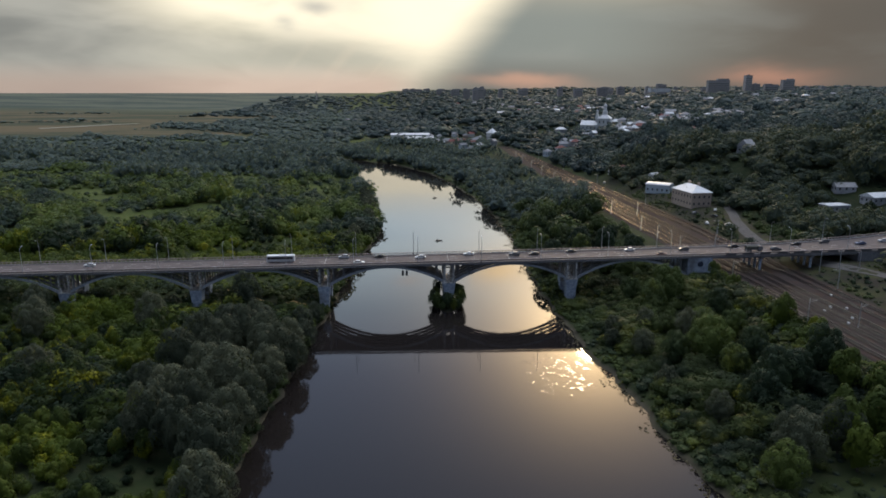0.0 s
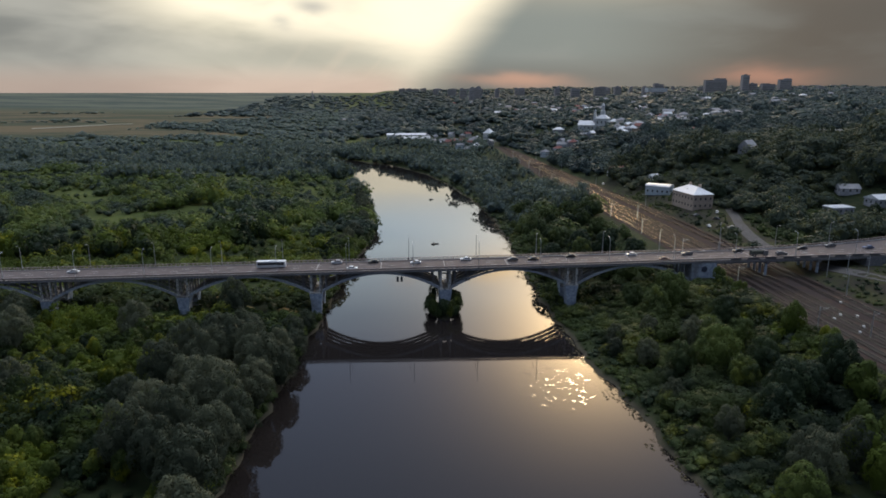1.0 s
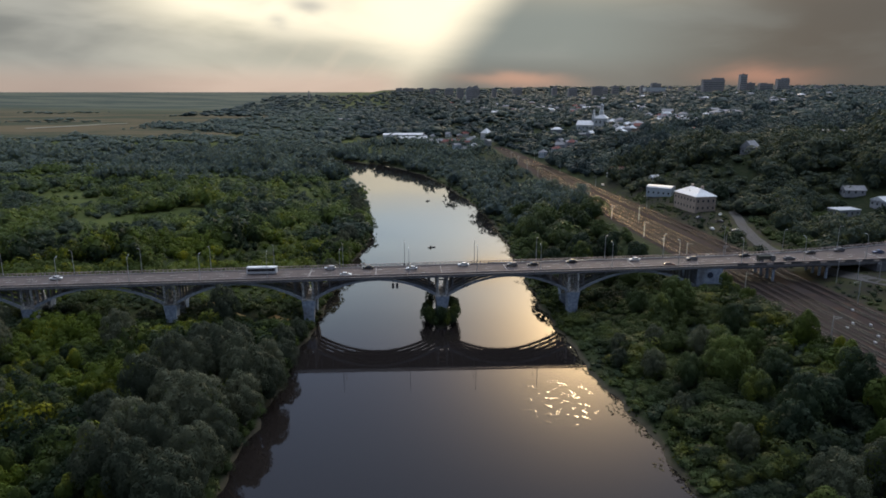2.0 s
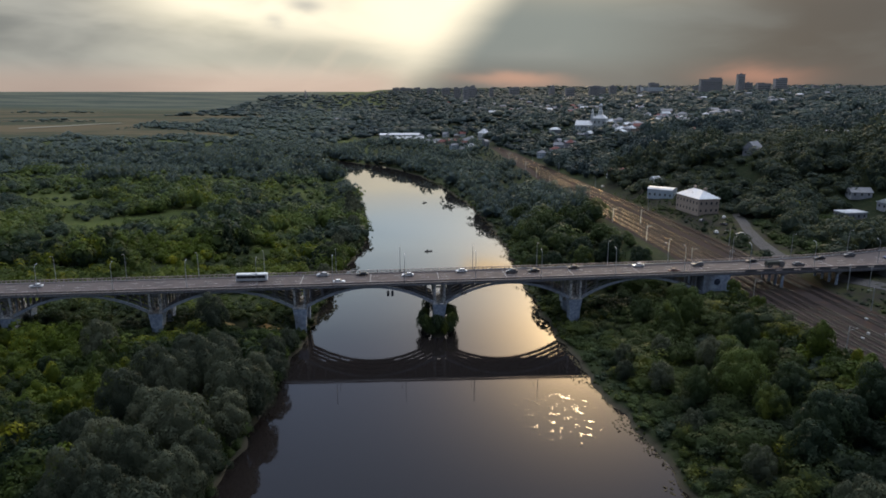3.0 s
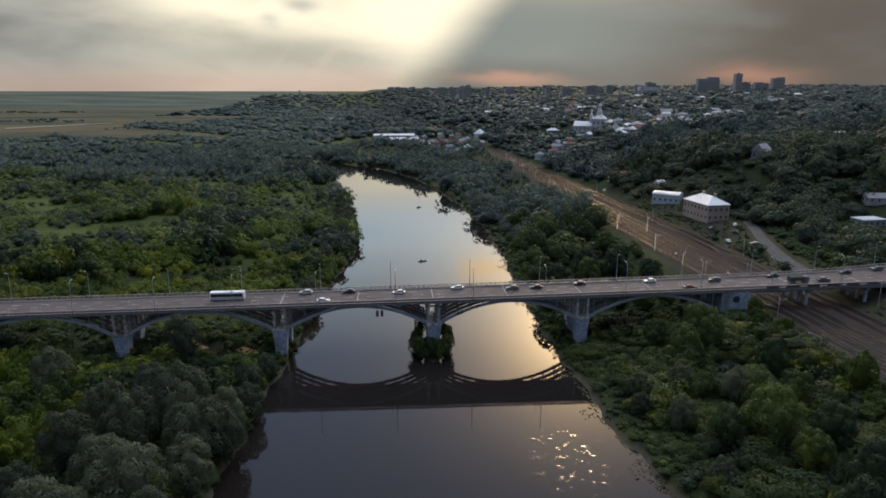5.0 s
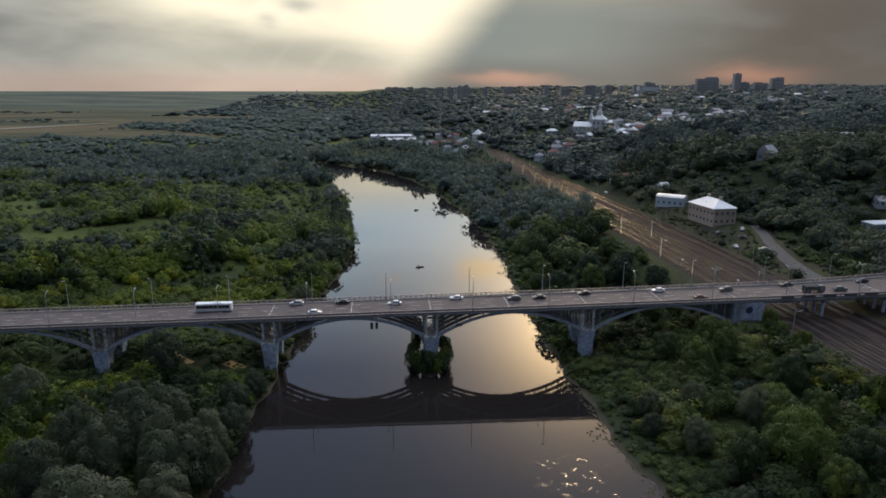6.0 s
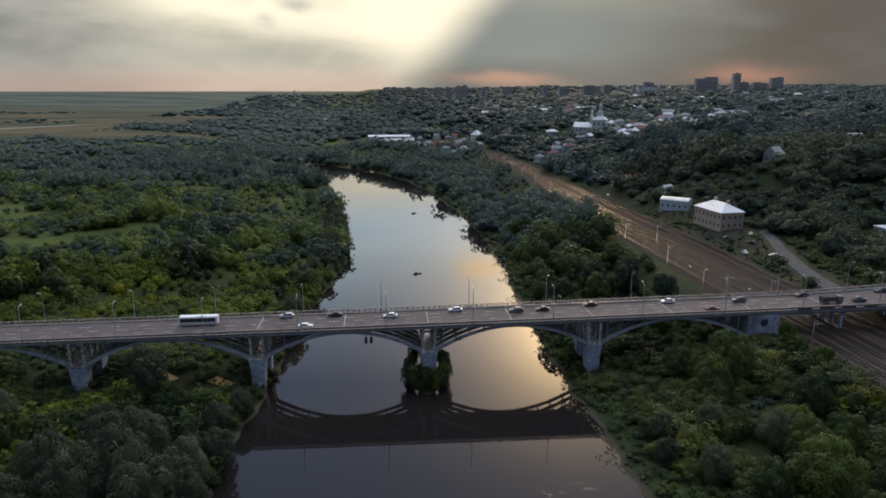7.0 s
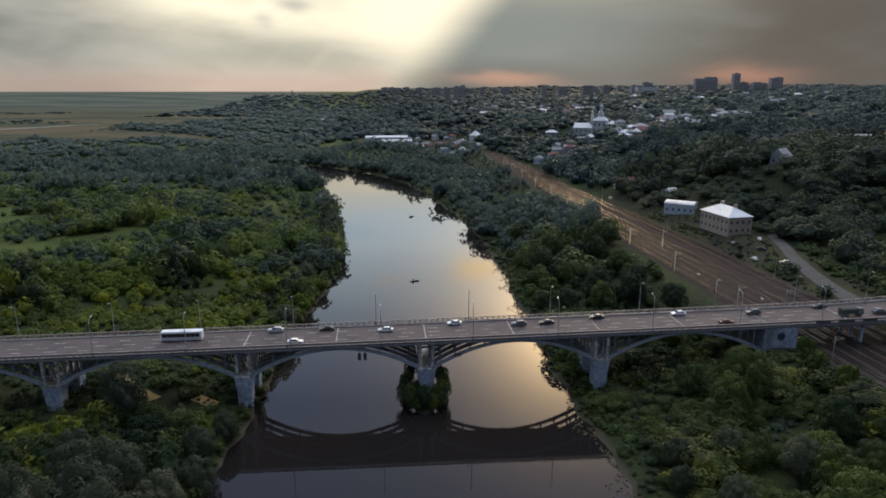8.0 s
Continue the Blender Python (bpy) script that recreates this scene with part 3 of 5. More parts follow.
# girder spans over the railway
for y in (-8.0, -4.3, -0.6, 3.1, 6.8):
    bm = bmesh.new()
    ribbon(bm, 112.0, 178.0, y - 0.35, y + 0.35, DECK - 1.5, DECK - 0.55, far=(False, False))
    part("girder", bm, CONCRETE, bridge)
for x in (134.5, 157.0):
    g = grade(x)
    for y in (-7.2, -2.8, 1.6, 6.0):
        bm = bmesh.new()
        bmesh.ops.create_cone(bm, cap_ends=True, segments=14, radius1=0.55, radius2=0.5, depth=DECK - 2.2 + g - 12.5, matrix=Matrix.Translation((x, y, (DECK - 2.2 + g + 12.5) / 2)))
        part("round_column", bm, PALE_CONCRETE, bridge)
    bm = bmesh.new()
    box(bm, x - 0.7, x + 0.7, -8.4, 7.2, DECK - 2.3 + g, DECK - 1.45 + g)
    part("cross_head", bm, CONCRETE, bridge)
bm = bmesh.new()
sweep(bm, [[(177.0, -9.1, z), (X1, -9.1, z), (X1, 34.0, z), (177.0, 13.5, z)] for z in (8.0, 20.8)])
part("abutment", bm, CONCRETE, bridge)
bm = bmesh.new()
sweep(bm, [[(X0 - 60, -9, z), (-259.6, -9, z), (-259.6, 7.7, z), (X0 - 60, 7.7, z)] for z in (0.0, 15.9)])
part("abutment", bm, CONCRETE, bridge)

# approach road on the right, continuing the deck along an embankment
bm = bmesh.new()
secs = []
for i in range(16):
    x = 240 + 18 * i
    yc, z = 4 + 0.0016 * (x - 240) ** 2, DECK + grade(240) + 0.02 * (x - 240)
    hwid = 16 + 0.02 * (x - 240)
    secs.append([(x, yc - hwid - 14, z - 9), (x, yc + hwid + 14, z - 9), (x, yc + hwid, z), (x, yc - hwid, z)])
sweep(bm, secs)
road = mesh_ob("approach_road", bm, ASPHALT)
tagged(road, "asphalt approach road climbing from the bridge end", "road", kind="structure")


# ---- lamp posts on the bridge ----
def lamp_post(x, y, side, height, label):
    t = thing("street_lamp", label, "street lamp", "lamps along the bridge", (x, y, DECK + 0.2 + grade(x)))
    bm = bmesh.new()
    tube(bm, [(0, 0, 0), (0, 0, height * 0.6), (0, 0, height * 0.9), (0, side * 0.5, height * 0.975), (0, side * 1.5, height)], [0.13, 0.1, 0.075, 0.06, 0.05], 8)
    part("pole", bm, GALV, t)
    bm = bmesh.new()
    sweep(bm, [[(-0.16, side * (1.4 + d), height + z - 0.06), (0.16, side * (1.4 + d), height + z - 0.06), (0.12, side * (1.4 + d), height + z + 0.08), (-0.12, side * (1.4 + d), height + z + 0.08)] for d, z in ((0, 0), (0.35, 0.05), (0.8, 0.06))])
    part("lamp_head", bm, GALV, t)
    bm = bmesh.new()
    bmesh.ops.create_cone(bm, cap_ends=True, segments=10, radius1=0.22, radius2=0.16, depth=0.5, matrix=Matrix.Translation((0, 0, 0.25)))
    part("base", bm, DARK_STEEL, t)


for x in (-198, -172, -145, -119, -92, -67, -39.5, -14.5, 14.2, 40, 69, 94, 121, 147, 174):
    lamp_post(x, Y1 - 0.55 + splay(x), -1, 10.4, "tall galvanised street lamp with a curved arm")
for x in (-197, -171, -144, -118, -92, -67, -39.5, -13.0, 13.5, 38.5, 67, 94, 120, 146, 172):
    lamp_post(x, Y0 + 0.5, 1, 10.8, "tall galvanised street lamp with a curved arm")


# ---- trees and shrubs ----
def crown_leaves(rng, lumps, count, size, jitter=0.24):
    """Leaf clumps lying on the skins of several rounded lumps, as triangles (count, 3, 3)."""
    c = np.array([l[:3] for l in lumps])
    r = np.array([l[3:] for l in lumps])
    area = r[:, 0] * r[:, 2]
    pick = rng.choice(len(lumps), count * 3, p=area / area.sum())
    d = rng.normal(size=(count * 3, 3))
    d /= np.linalg.norm(d, axis=1)[:, None]
    d[:, 2] = np.where(d[:, 2] < -0.4, -d[:, 2], d[:, 2])
    p = c[pick] + d * r[pick] * rng.uniform(0.88, 1.16, (count * 3, 1))
    inside = np.zeros(len(p), bool)
    for i in range(len(lumps)):
        q = ((p - c[i]) / r[i])
        inside |= ((q * q).sum(1) < 0.75) & (pick != i)
    p, d, pick = p[~inside][:count], d[~inside][:count], pick[~inside][:count]
    nrm = d / r[pick]
    nrm /= np.linalg.norm(nrm, axis=1)[:, None]
    nrm = nrm + rng.normal(size=nrm.shape) * jitter * 0.5
    nrm /= np.linalg.norm(nrm, axis=1)[:, None]
    u = np.cross(nrm, rng.normal(size=nrm.shape))
    u /= np.linalg.norm(u, axis=1)[:, None]
    v = np.cross(nrm, u)
    s = size * rng.uniform(0.6, 1.3, (len(p), 1))
    return np.stack([p - u * s - v * s * 0.5, p + u * s - v * s * 0.6, p + v * s * 1.1 + u * s * rng.uniform(-0.4, 0.4, (len(p), 1))], 1)


g5 = (1 + 5 ** 0.5) / 2
ICO_V = np.array([(-1, g5, 0), (1, g5, 0), (-1, -g5, 0), (1, -g5, 0), (0, -1, g5), (0, 1, g5), (0, -1, -g5), (0, 1, -g5), (g5, 0, -1), (g5, 0, 1), (-g5, 0, -1), (-g5, 0, 1)]) / math.sqrt(1 + g5 * g5)
ICO_F = np.array([(0, 11, 5), (0, 5, 1), (0, 1, 7), (0, 7, 10), (0, 10, 11), (1, 5, 9), (5, 11, 4), (11, 10, 2), (10, 7, 6), (7, 1, 8), (3, 9, 4), (3, 4, 2), (3, 2, 6), (3, 6, 8), (3, 8, 9), (4, 9, 5), (2, 4, 11), (6, 2, 10), (8, 6, 7), (9, 8, 1)])


def lump_core(rng, lumps, fill):
    """Closed, coarse inner bodies that keep the crown from being seen through."""
    out = []
    for l in lumps:
        v = ICO_V * np.array(l[3:]) * fill * rng.uniform(0.85, 1.1, (12, 1)) + np.array(l[:3])
        out.append(v[ICO_F])
    return np.concatenate(out)


def make_lumps(rng, height, width, kind):
    """Rounded masses of a crown over the origin, and the fewer bodies inside it."""
    lumps = []
    R = width / 2
    if kind == "mound":
        lumps = [(0, 0, height * 0.48, R * 0.86, R * 0.86, height * 0.5), (rng.uniform(-0.3, 0.3) * R, rng.uniform(-0.3, 0.3) * R, height * 0.62, R * 0.55, R * 0.55, height * 0.4)]
        return lumps, lumps[:1]
    if kind == "upright":
        # young tree: narrow leaders of uneven height over a wider foot
        n = 6
        for i in range(n):
            a = i * 2.4 + rng.uniform(-0.5, 0.5)
            rad = R * rng.uniform(0.3, 0.62) if i else R * 0.08
            s = R * rng.uniform(0.36, 0.52)
            top = height * (rng.uniform(0.62, 0.95) if i else 1.0)
            half = top * rng.uniform(0.34, 0.46)
            lumps.append((rad * math.cos(a), rad * math.sin(a), top - half, s, s, half))
        return lumps, [(0, 0, height * 0.42, R * 0.66, R * 0.66, height * 0.42)]
    if kind == "bush":
        for i in range(5):
            a = i * 1.9 + rng.uniform(-0.5, 0.5)
            rad = rng.uniform(0.3, 0.62) * R if i else 0.0
            s = rng.uniform(0.40, 0.6) * R
            hz = rng.uniform(0.55, 0.88) * height if i else height
            lumps.append((rad * math.cos(a), rad * math.sin(a), hz * 0.52, s, s, hz * 0.48))
        return lumps, [(0, 0, height * 0.40, R * 0.68, R * 0.68, height * 0.40)]
    # full crown: billows set over a dome, smaller ones standing out of it
    n = {"clump": 9, "tree": 22, "lime": 22, "willow": 24}[kind]
    lift = 0.36 if kind == "clump" else 0.44
    for i in range(n):
        up = -0.3 + 1.28 * (i + 0.5) / n
        ring = math.sqrt(max(0.03, 1 - min(1.0, max(0.0, up)) ** 2))
        a = i * 2.4 + rng.uniform(-0.35, 0.35)
        rad = R * 0.72 * ring * rng.uniform(0.82, 1.18)
        s = R * (rng.uniform(0.22, 0.38) if kind != "clump" else rng.uniform(0.30, 0.46))
        lumps.append((rad * math.cos(a), rad * math.sin(a), height * (lift + 0.40 * up) + rng.uniform(-0.03, 0.03) * height, s, s, s * rng.uniform(0.95, 1.35) * min(1.3, height / width)))
    return lumps, [(0, 0, height * (lift + 0.02), R * 0.72, R * 0.72, height * 0.38), (0, 0, height * 0.28, R * 0.5, R * 0.5, height * 0.27)]


def crown_array(seed, height, width, kind, count, size, fill=0.9):
    rng = np.random.default_rng(seed)
    lumps, inner = make_lumps(rng, height, width, kind)
    return np.concatenate([lump_core(rng, inner, fill), crown_leaves(rng, lumps, count, size)])


def quads_mesh(name, q, mat, tone=None):
    """A mesh of loose faces from an array (n, corners, 3)."""
    k = q.shape[1]
    v = q.reshape(-1, 3)
    me = raw_mesh(name, v, np.arange(len(v)).reshape(-1, k), mat)
    if tone is not None:
        me.attributes.new("tone", "FLOAT", "FACE").data.foreach_set("value", np.asarray(tone, np.float32))
    return me


def trunk_mesh(seed, height, width):
    rng = np.random.default_rng(seed)
    bm = bmesh.new()
    tube(bm, [(0, 0, -0.6), (0.1, 0, height * 0.2), (0.0, 0.15, height * 0.45), (0.1, 0.1, height * 0.75)], [height * 0.028, height * 0.022, height * 0.016, 0.05])
    for i in range(4):
        a = i * 1.6 + rng.uniform(-0.3, 0.3)
        z = height * rng.uniform(0.22, 0.4)
        e = width * 0.3
        tube(bm, [(0, 0, z), (e * 0.5 * math.cos(a), e * 0.5 * math.sin(a), z + height * 0.15), (e * math.cos(a), e * math.sin(a), z + height * 0.28)], [height * 0.012, height * 0.009, 0.03], 5)
    me = bpy.data.meshes.new("trunk")
    bm.to_mesh(me)
    bm.free()
    me.materials.append(BARK)
    return me


KINDS = {
    "willow": dict(h=13.0, w=11.0, count=5600, size=0.2, mat=LEAF_WILLOW, label="silvery grey-green willow with a rounded lumpy crown"),
    "tree": dict(h=12.0, w=9.5, count=4000, size=0.22, mat=LEAF_TREE, label="dark green broad-leaved tree with a full crown"),
    "shrub": dict(h=7.6, w=6.4, count=1200, size=0.26, mat=LEAF_BUSH, label="yellow-green bushy young tree in the thicket"),
    "sapling": dict(h=7.4, w=6.0, count=1200, size=0.25, mat=LEAF_BELT, label="bright yellow-green young tree catching the low sun"),
    "lime": dict(h=12.0, w=10.5, count=4200, size=0.21, mat=LEAF_LIME, label="broad round-crowned tree with fresh light-green leaves"),
}
SHAPES = {}
for kind, k in KINDS.items():
    SHAPES[kind] = []
    for v in range(4):
        form = "upright" if kind in ("shrub", "sapling") else kind
        q = crown_array(100 * v + len(kind), k["h"], k["w"], form, k["count"], k["size"])
        SHAPES[kind].append((quads_mesh("crown", q, k["mat"]), trunk_mesh(v + 7, k["h"], k["w"])))


def plant(kind, x, y, scale, turn, v, tall=1.0):
    k = KINDS[kind]
    crown, stem = SHAPES[kind][v % 4]
    low = kind in ("shrub", "sapling")
    t = thing("shrub" if low else "tree", k["label"], "shrub" if low else "tree", {"willow": "willows", "tree": "trees", "lime": "light green trees", "shrub": "shrubs", "sapling": "saplings"}[kind])
    t.matrix_basis = pose(x, y, ground_at(x, y) - 0.1, 0, 0, turn) @ Matrix.Diagonal((scale, scale, scale * tall, 1))
    for nm, me in (("crown", crown), ("trunk", stem)):
        o = new(nm, me)
        o.parent = t


# places of the village houses
VILLAGE = [(178, 510), (178, 470), (168, 484), (226, 474), (222, 436), (244, 479), (260, 497), (262, 560), (325, 620), (324, 603), (337, 616), (331, 587), (344, 600), (352, 580), (454, 1026), (437, 950), (356, 1093), (362, 1156),
           (332, 967), (526, 1600), (318, 1117), (309, 1203), (46, 845), (53, 755), (57, 715), (77, 750), (86, 690), (90, 640), (92, 866), (111, 798), (-138, 1560), (-165, 1627), (275, 387), (836, 1343), (242, 1196), (255, 1170), (227, 1325), (170, 1920), (177, 2244), (321, 2900)]
r = random.Random(11)
VILLAGE += [(a + r.uniform(-26, 26), b_ + r.uniform(-30, 30)) for a, b_ in VILLAGE[:30] for _ in (0, 1)]
HILL_HOMES = [p for p in ((r.uniform(180, 1100), r.uniform(420, 1900)) for _ in range(95)) if p[0] < 0.75 * p[1] + 60]
YARDS = np.array(VILLAGE + HILL_HOMES + [(238, 556), (245, 540), (225, 545)])


def in_yard(x, y):
    """True on the plot of a village house, deeper on its river side."""
    d = YARDS - np.array((x, y))
    far = 1.0 + np.clip(YARDS[:, 1] - 400, 0, 1600) / 900
    return bool((((d[:, 0] / (7 * far ** 0.5)) ** 2 + ((d[:, 1] - 5 * far) / (11 * far)) ** 2) < 1).any())


rng = random.Random(5)


def clear(x, y):
    """True where trees may stand."""
    if bank_distance(np.array([x]), np.array([y]))[0] < 0.3:
        return False
    if -300 < y < 640 and rail_left(y) - 5 < x < rail_right(y) + 5:
        return False
    if -15 < y < 13.5 and -270 < x < 330:
        return False
    if x < -60 and y > 125 and math.sin(x / 41 + 1.9 * math.sin(y / 67)) * math.sin(y / 29 + 1.4 * math.sin(x / 53)) > 0.8:
        return False
    if y > 370 and in_yard(x, y):
        return False
    for cx, cy, rx, ry in OPEN:
        if ((x - cx) / rx) ** 2 + ((y - cy) / ry) ** 2 < 1:
            return False
    return True


# glades, yards and roads kept free of trees: centre and half sizes
OPEN = [(-185, 128, 20, 8), (-225, 440, 55, 16), (-150, 362, 42, 11), (-290, 320, 40, 8), (168, 140, 12, 18), (167, 192, 12, 13), (172, 95, 10, 24), (165, 52, 14, 30), (158, 120, 14, 20), (152, 170, 10, 30), (166, 281, 9, 8), (160, 112, 6, 12),
        (238, 90, 26, 22), (265, 109, 15, 15), (296, 139, 12, 7), (168, -12, 7, 24), (184, -55, 9, 24), (232, 552, 26, 16), (122, 790, 16, 24), (0, 865, 50, 14), (12, 775, 34, 14), (405, 570, 34, 14), (366, 298, 30, 16), (240, 210, 6, 6),
        (212, 0, 40, 26), (-8, 0, 5, 20), (101, -15, 15, 9), (163, 181, 11, 10), (165, 122, 9, 9), (-84, 2, 9, 10), (-88, -15, 9, 8), (-64, -15, 7, 8)]


def scatter(kind, x0, x1, y0, y1, gap, lo, hi, chance=1.0, tall=1.0, limit=10 ** 9):
    made = 0
    y = y0
    while y < y1:
        x = x0
        while x < x1:
            px, py = x + rng.uniform(-0.42, 0.42) * gap, y + rng.uniform(-0.42, 0.42) * gap
            if rng.random() < chance and clear(px, py) and made < limit:
                plant(kind, px, py, rng.uniform(lo, hi), rng.uniform(0, 360), rng.randrange(4), tall * rng.uniform(0.85, 1.15))
                made += 1
            x += gap
        y += gap


WILLOWS = [(-68.7, -100.7, 1.28), (-87.6, -82, 1.15), (-84.5, -67.7, 1.15), (-76.9, -56.4, 1.15), (-68.7, -59.9, 1.1), (-81.4, -19, 1.05), (-81.2, -108, 1.25), (-111, -39.7, 1.05), (-61.9, -79.5, 1.15), (-82.4, -45, 0.9), (-65, -136, 1.2), (-81.8, -122.6, 1.1),
           (-148.7, -46, 1.1), (-58, -66, 0.9), (-56, -74, 0.8), (-60, -90, 1.0), (-62, -110, 0.95), (-63, -122, 1.0), (-55, -52, 0.75), (-76, -75, 1.2), (-70, -70, 1.1), (-76, -92, 1.2), (-92, -96, 0.9), (-73, -115, 1.1), (-57, -40, 0.7), (-54, -28, 0.55),
           (-62, -150, 1.1), (-130, -82, 0.9), (-160, -22, 0.9), (-74, -128, 1.0)]
for i, (x, y, s) in enumerate(WILLOWS):
    shore = 1.0 if x > -72 and y < -20 else 0.0
    plant("willow", x + 0.6 * shore, y, s * (1.0 + 0.08 * shore), 71 * i % 360, i, 1.08 + 0.1 * (i % 3))
SINGLE = [("tree", 76, -38, 0.9), ("tree", 80, -74, 0.9), ("willow", 53, -62, 0.45), ("willow", 56, -53, 0.5), ("shrub", 90, -129, 1.1), ("shrub", 100, -128, 1.25), ("willow", 70, -143, 0.9), ("willow", 63, -120, 0.55), ("tree", 86, -93, 0.9),
        ("lime", 84.5, -31, 1.12), ("shrub", 108, -20, 0.8), ("tree", 92, -56, 0.85), ("willow", 78, -66, 0.7), ("willow", 67, -55, 0.6), ("tree", 77, -100, 0.8), ("shrub", 104, -62, 0.7), ("shrub", 110, -85, 0.7), ("shrub", 106, -40, 0.8), ("tree", 72, -24, 0.75),
        ("sapling", 209, 122, 1.55), ("sapling", 214, 113, 1.3), ("shrub", 244, 78, 1.4), ("tree", 196, 100, 0.8), ("tree", 190, 150, 1.1), ("tree", 74, 62, 1.2), ("tree", 72, 133, 1.25), ("willow", 60, -72, 0.6), ("willow", 58, -98, 0.5), ("tree", 66, -84, 0.8), ("tree", 98, -108, 1.0), ("tree", 74, -120, 0.9), ("tree", 88, -112, 0.9), ("willow", 82, -140, 0.8), ("tree", 87, 174, 1.2), ("tree", 69, 176, 1.1), ("tree", 92, 120, 1.0)]
SINGLE += [("lime", 75.4, -86.8, 1.1), ("lime", 84, -64, 0.75), ("lime", 91, -71, 0.7), ("shrub", 82, -147, 1.2), ("shrub", 89, -149, 1.3), ("lime", 63, -150, 0.8), ("tree", 81.7, -114, 1.1), ("shrub", 83, -141, 1.5), ("shrub", 92, -138, 1.4), ("shrub", 98, -118, 1.3), ("shrub", 103, -98, 1.2), ("shrub", 105, -75, 1.2)]
for i, (kind, x, y, s) in enumerate(SINGLE):
    near = y < -15
    plant("sapling" if kind == "shrub" and near and x > 80 else kind, x, y, s * (1.15 if near else 1.0), 53 * i % 360, i, 1.12 if near else 1.0)
scatter("shrub", -200, -62, -165, -18, 13, 0.7, 1.2, 0.8)
scatter("sapling", -175, -84, -178, -96, 10, 0.8, 1.3, 0.62)
scatter("sapling", -200, -90, -92, -24, 19, 0.7, 1.1, 0.5)
scatter("willow", -46, -36, 20, 330, 12, 0.55, 0.85, 0.9)
scatter("tree", 56, 106, 22, 200, 13, 0.7, 1.15, 0.7)


STANDING = np.array([(x, y, 3.8 * s) for x, y, s in WILLOWS] + [(x, y, 3.4 * s) for _, x, y, s in SINGLE])


def free(x, y):
    """True where no single tree stands."""
    return not (((STANDING[:, 0] - x) ** 2 + (STANDING[:, 1] - y) ** 2) < STANDING[:, 2] ** 2).any()


def off_sand(x, y):
    """True away from the sandy slopes under the bridge."""
    return (abs(x + 85 + (y - 3.5) * 1.07) > 4.6 or abs(y - 4) > 14) and math.hypot(x + 64.0, y + 5.5) > 4.6


def thicket(name, label, mat, cells, seed, low=False, swing=0.35, keep=None, margin=0.0, slim=1.6):
    """A wood seen as one mass: many crowns joined into one mesh. Each cell: bounds, gap, least and most height, crown width, chance, leaves, leaf size."""
    r = np.random.default_rng(seed)
    out, tones = [], []
    for x0, x1, y0, y1, gap, lo, hi, wide, chance, count, size in cells:
        kinds = ["upright", "clump", "bush", "upright", "clump"] if count > 100 else ["clump", "bush"] if count > 45 else ["bush", "mound"] if count > 20 else ["mound"]
        shapes = [crown_array(seed * 10 + i, 1.0, 1.0, kinds[i % len(kinds)], count, size, 0.93) for i in range(5)]
        PX, PY = np.meshgrid(np.arange(x0, x1, gap), np.arange(y0, y1, gap))
        PX = (PX + r.uniform(-0.45, 0.45, PX.shape) * gap).ravel()
        PY = (PY + r.uniform(-0.45, 0.45, PY.shape) * gap).ravel()
        ok = r.random(len(PX)) < chance
        PX, PY = PX[ok], PY[ok]
        # only what lies within sight
        ok = np.abs(PX + 16) < (PY + 300) * 0.95 + 60
        PX, PY = PX[ok], PY[ok]
        PZ, bd = ground(PX, PY), bank_distance(PX, PY)
        for px, py, pz, d in zip(PX, PY, PZ, bd):
            if d < (6.5 if px > 0 and py < 190 and hi > 3 else 0.6) or not (low or clear(px, py)) or (keep and not keep(px, py)):
                continue
            k = gap ** 0.5 / 2.5
            mass = 0.5 + 0.28 * math.sin(px / (9 * k) + 1.7 * math.sin(py / (13 * k))) + 0.30 * math.sin(py / (10 * k) + 1.6 * math.sin(px / (15 * k) + 2))
            h = (lo + (hi - lo) * mass) * r.uniform(0.86, 1.14) * (1.0 - 0.57 * swing + swing * math.sin(px / 31 + 2 * math.sin(py / 37)))
            big = r.uniform(0.72, 1.2) if r.random() < 0.76 else r.uniform(1.3, 1.9)
            wd = wide * big
            h *= 0.6 + 0.4 * big
            wd = min(wd, slim * h if py < 2000 else 3.6 * h)
            if margin and py < 330 and not all(clear(px + margin * wd * u, py + margin * wd * v) for u, v in ((1, 0), (-1, 0), (0, 1), (0, -1))):
                continue
            a = r.uniform(0, 6.283)
            q = shapes[r.integers(5)]
            c_, s_ = math.cos(a) * wd, math.sin(a) * wd
            out.append(np.stack([q[..., 0] * c_ - q[..., 1] * s_ + px, q[..., 0] * s_ + q[..., 1] * c_ + py, q[..., 2] * h + pz - 0.3], -1))
            tones.append(np.full(len(q), min(1.0, max(0.0, 0.68 * (0.5 + 0.62 * math.sin(px / (8 * k) + 1.5 * math.sin(py / (11 * k) + 1)) * math.cos(py / (9 * k))) + 0.32 * r.random()))))
    ob = new(name, quads_mesh(name, np.concatenate(out), mat, np.concatenate(tones)))
    tagged(ob, label, "woods", kind="stuff")


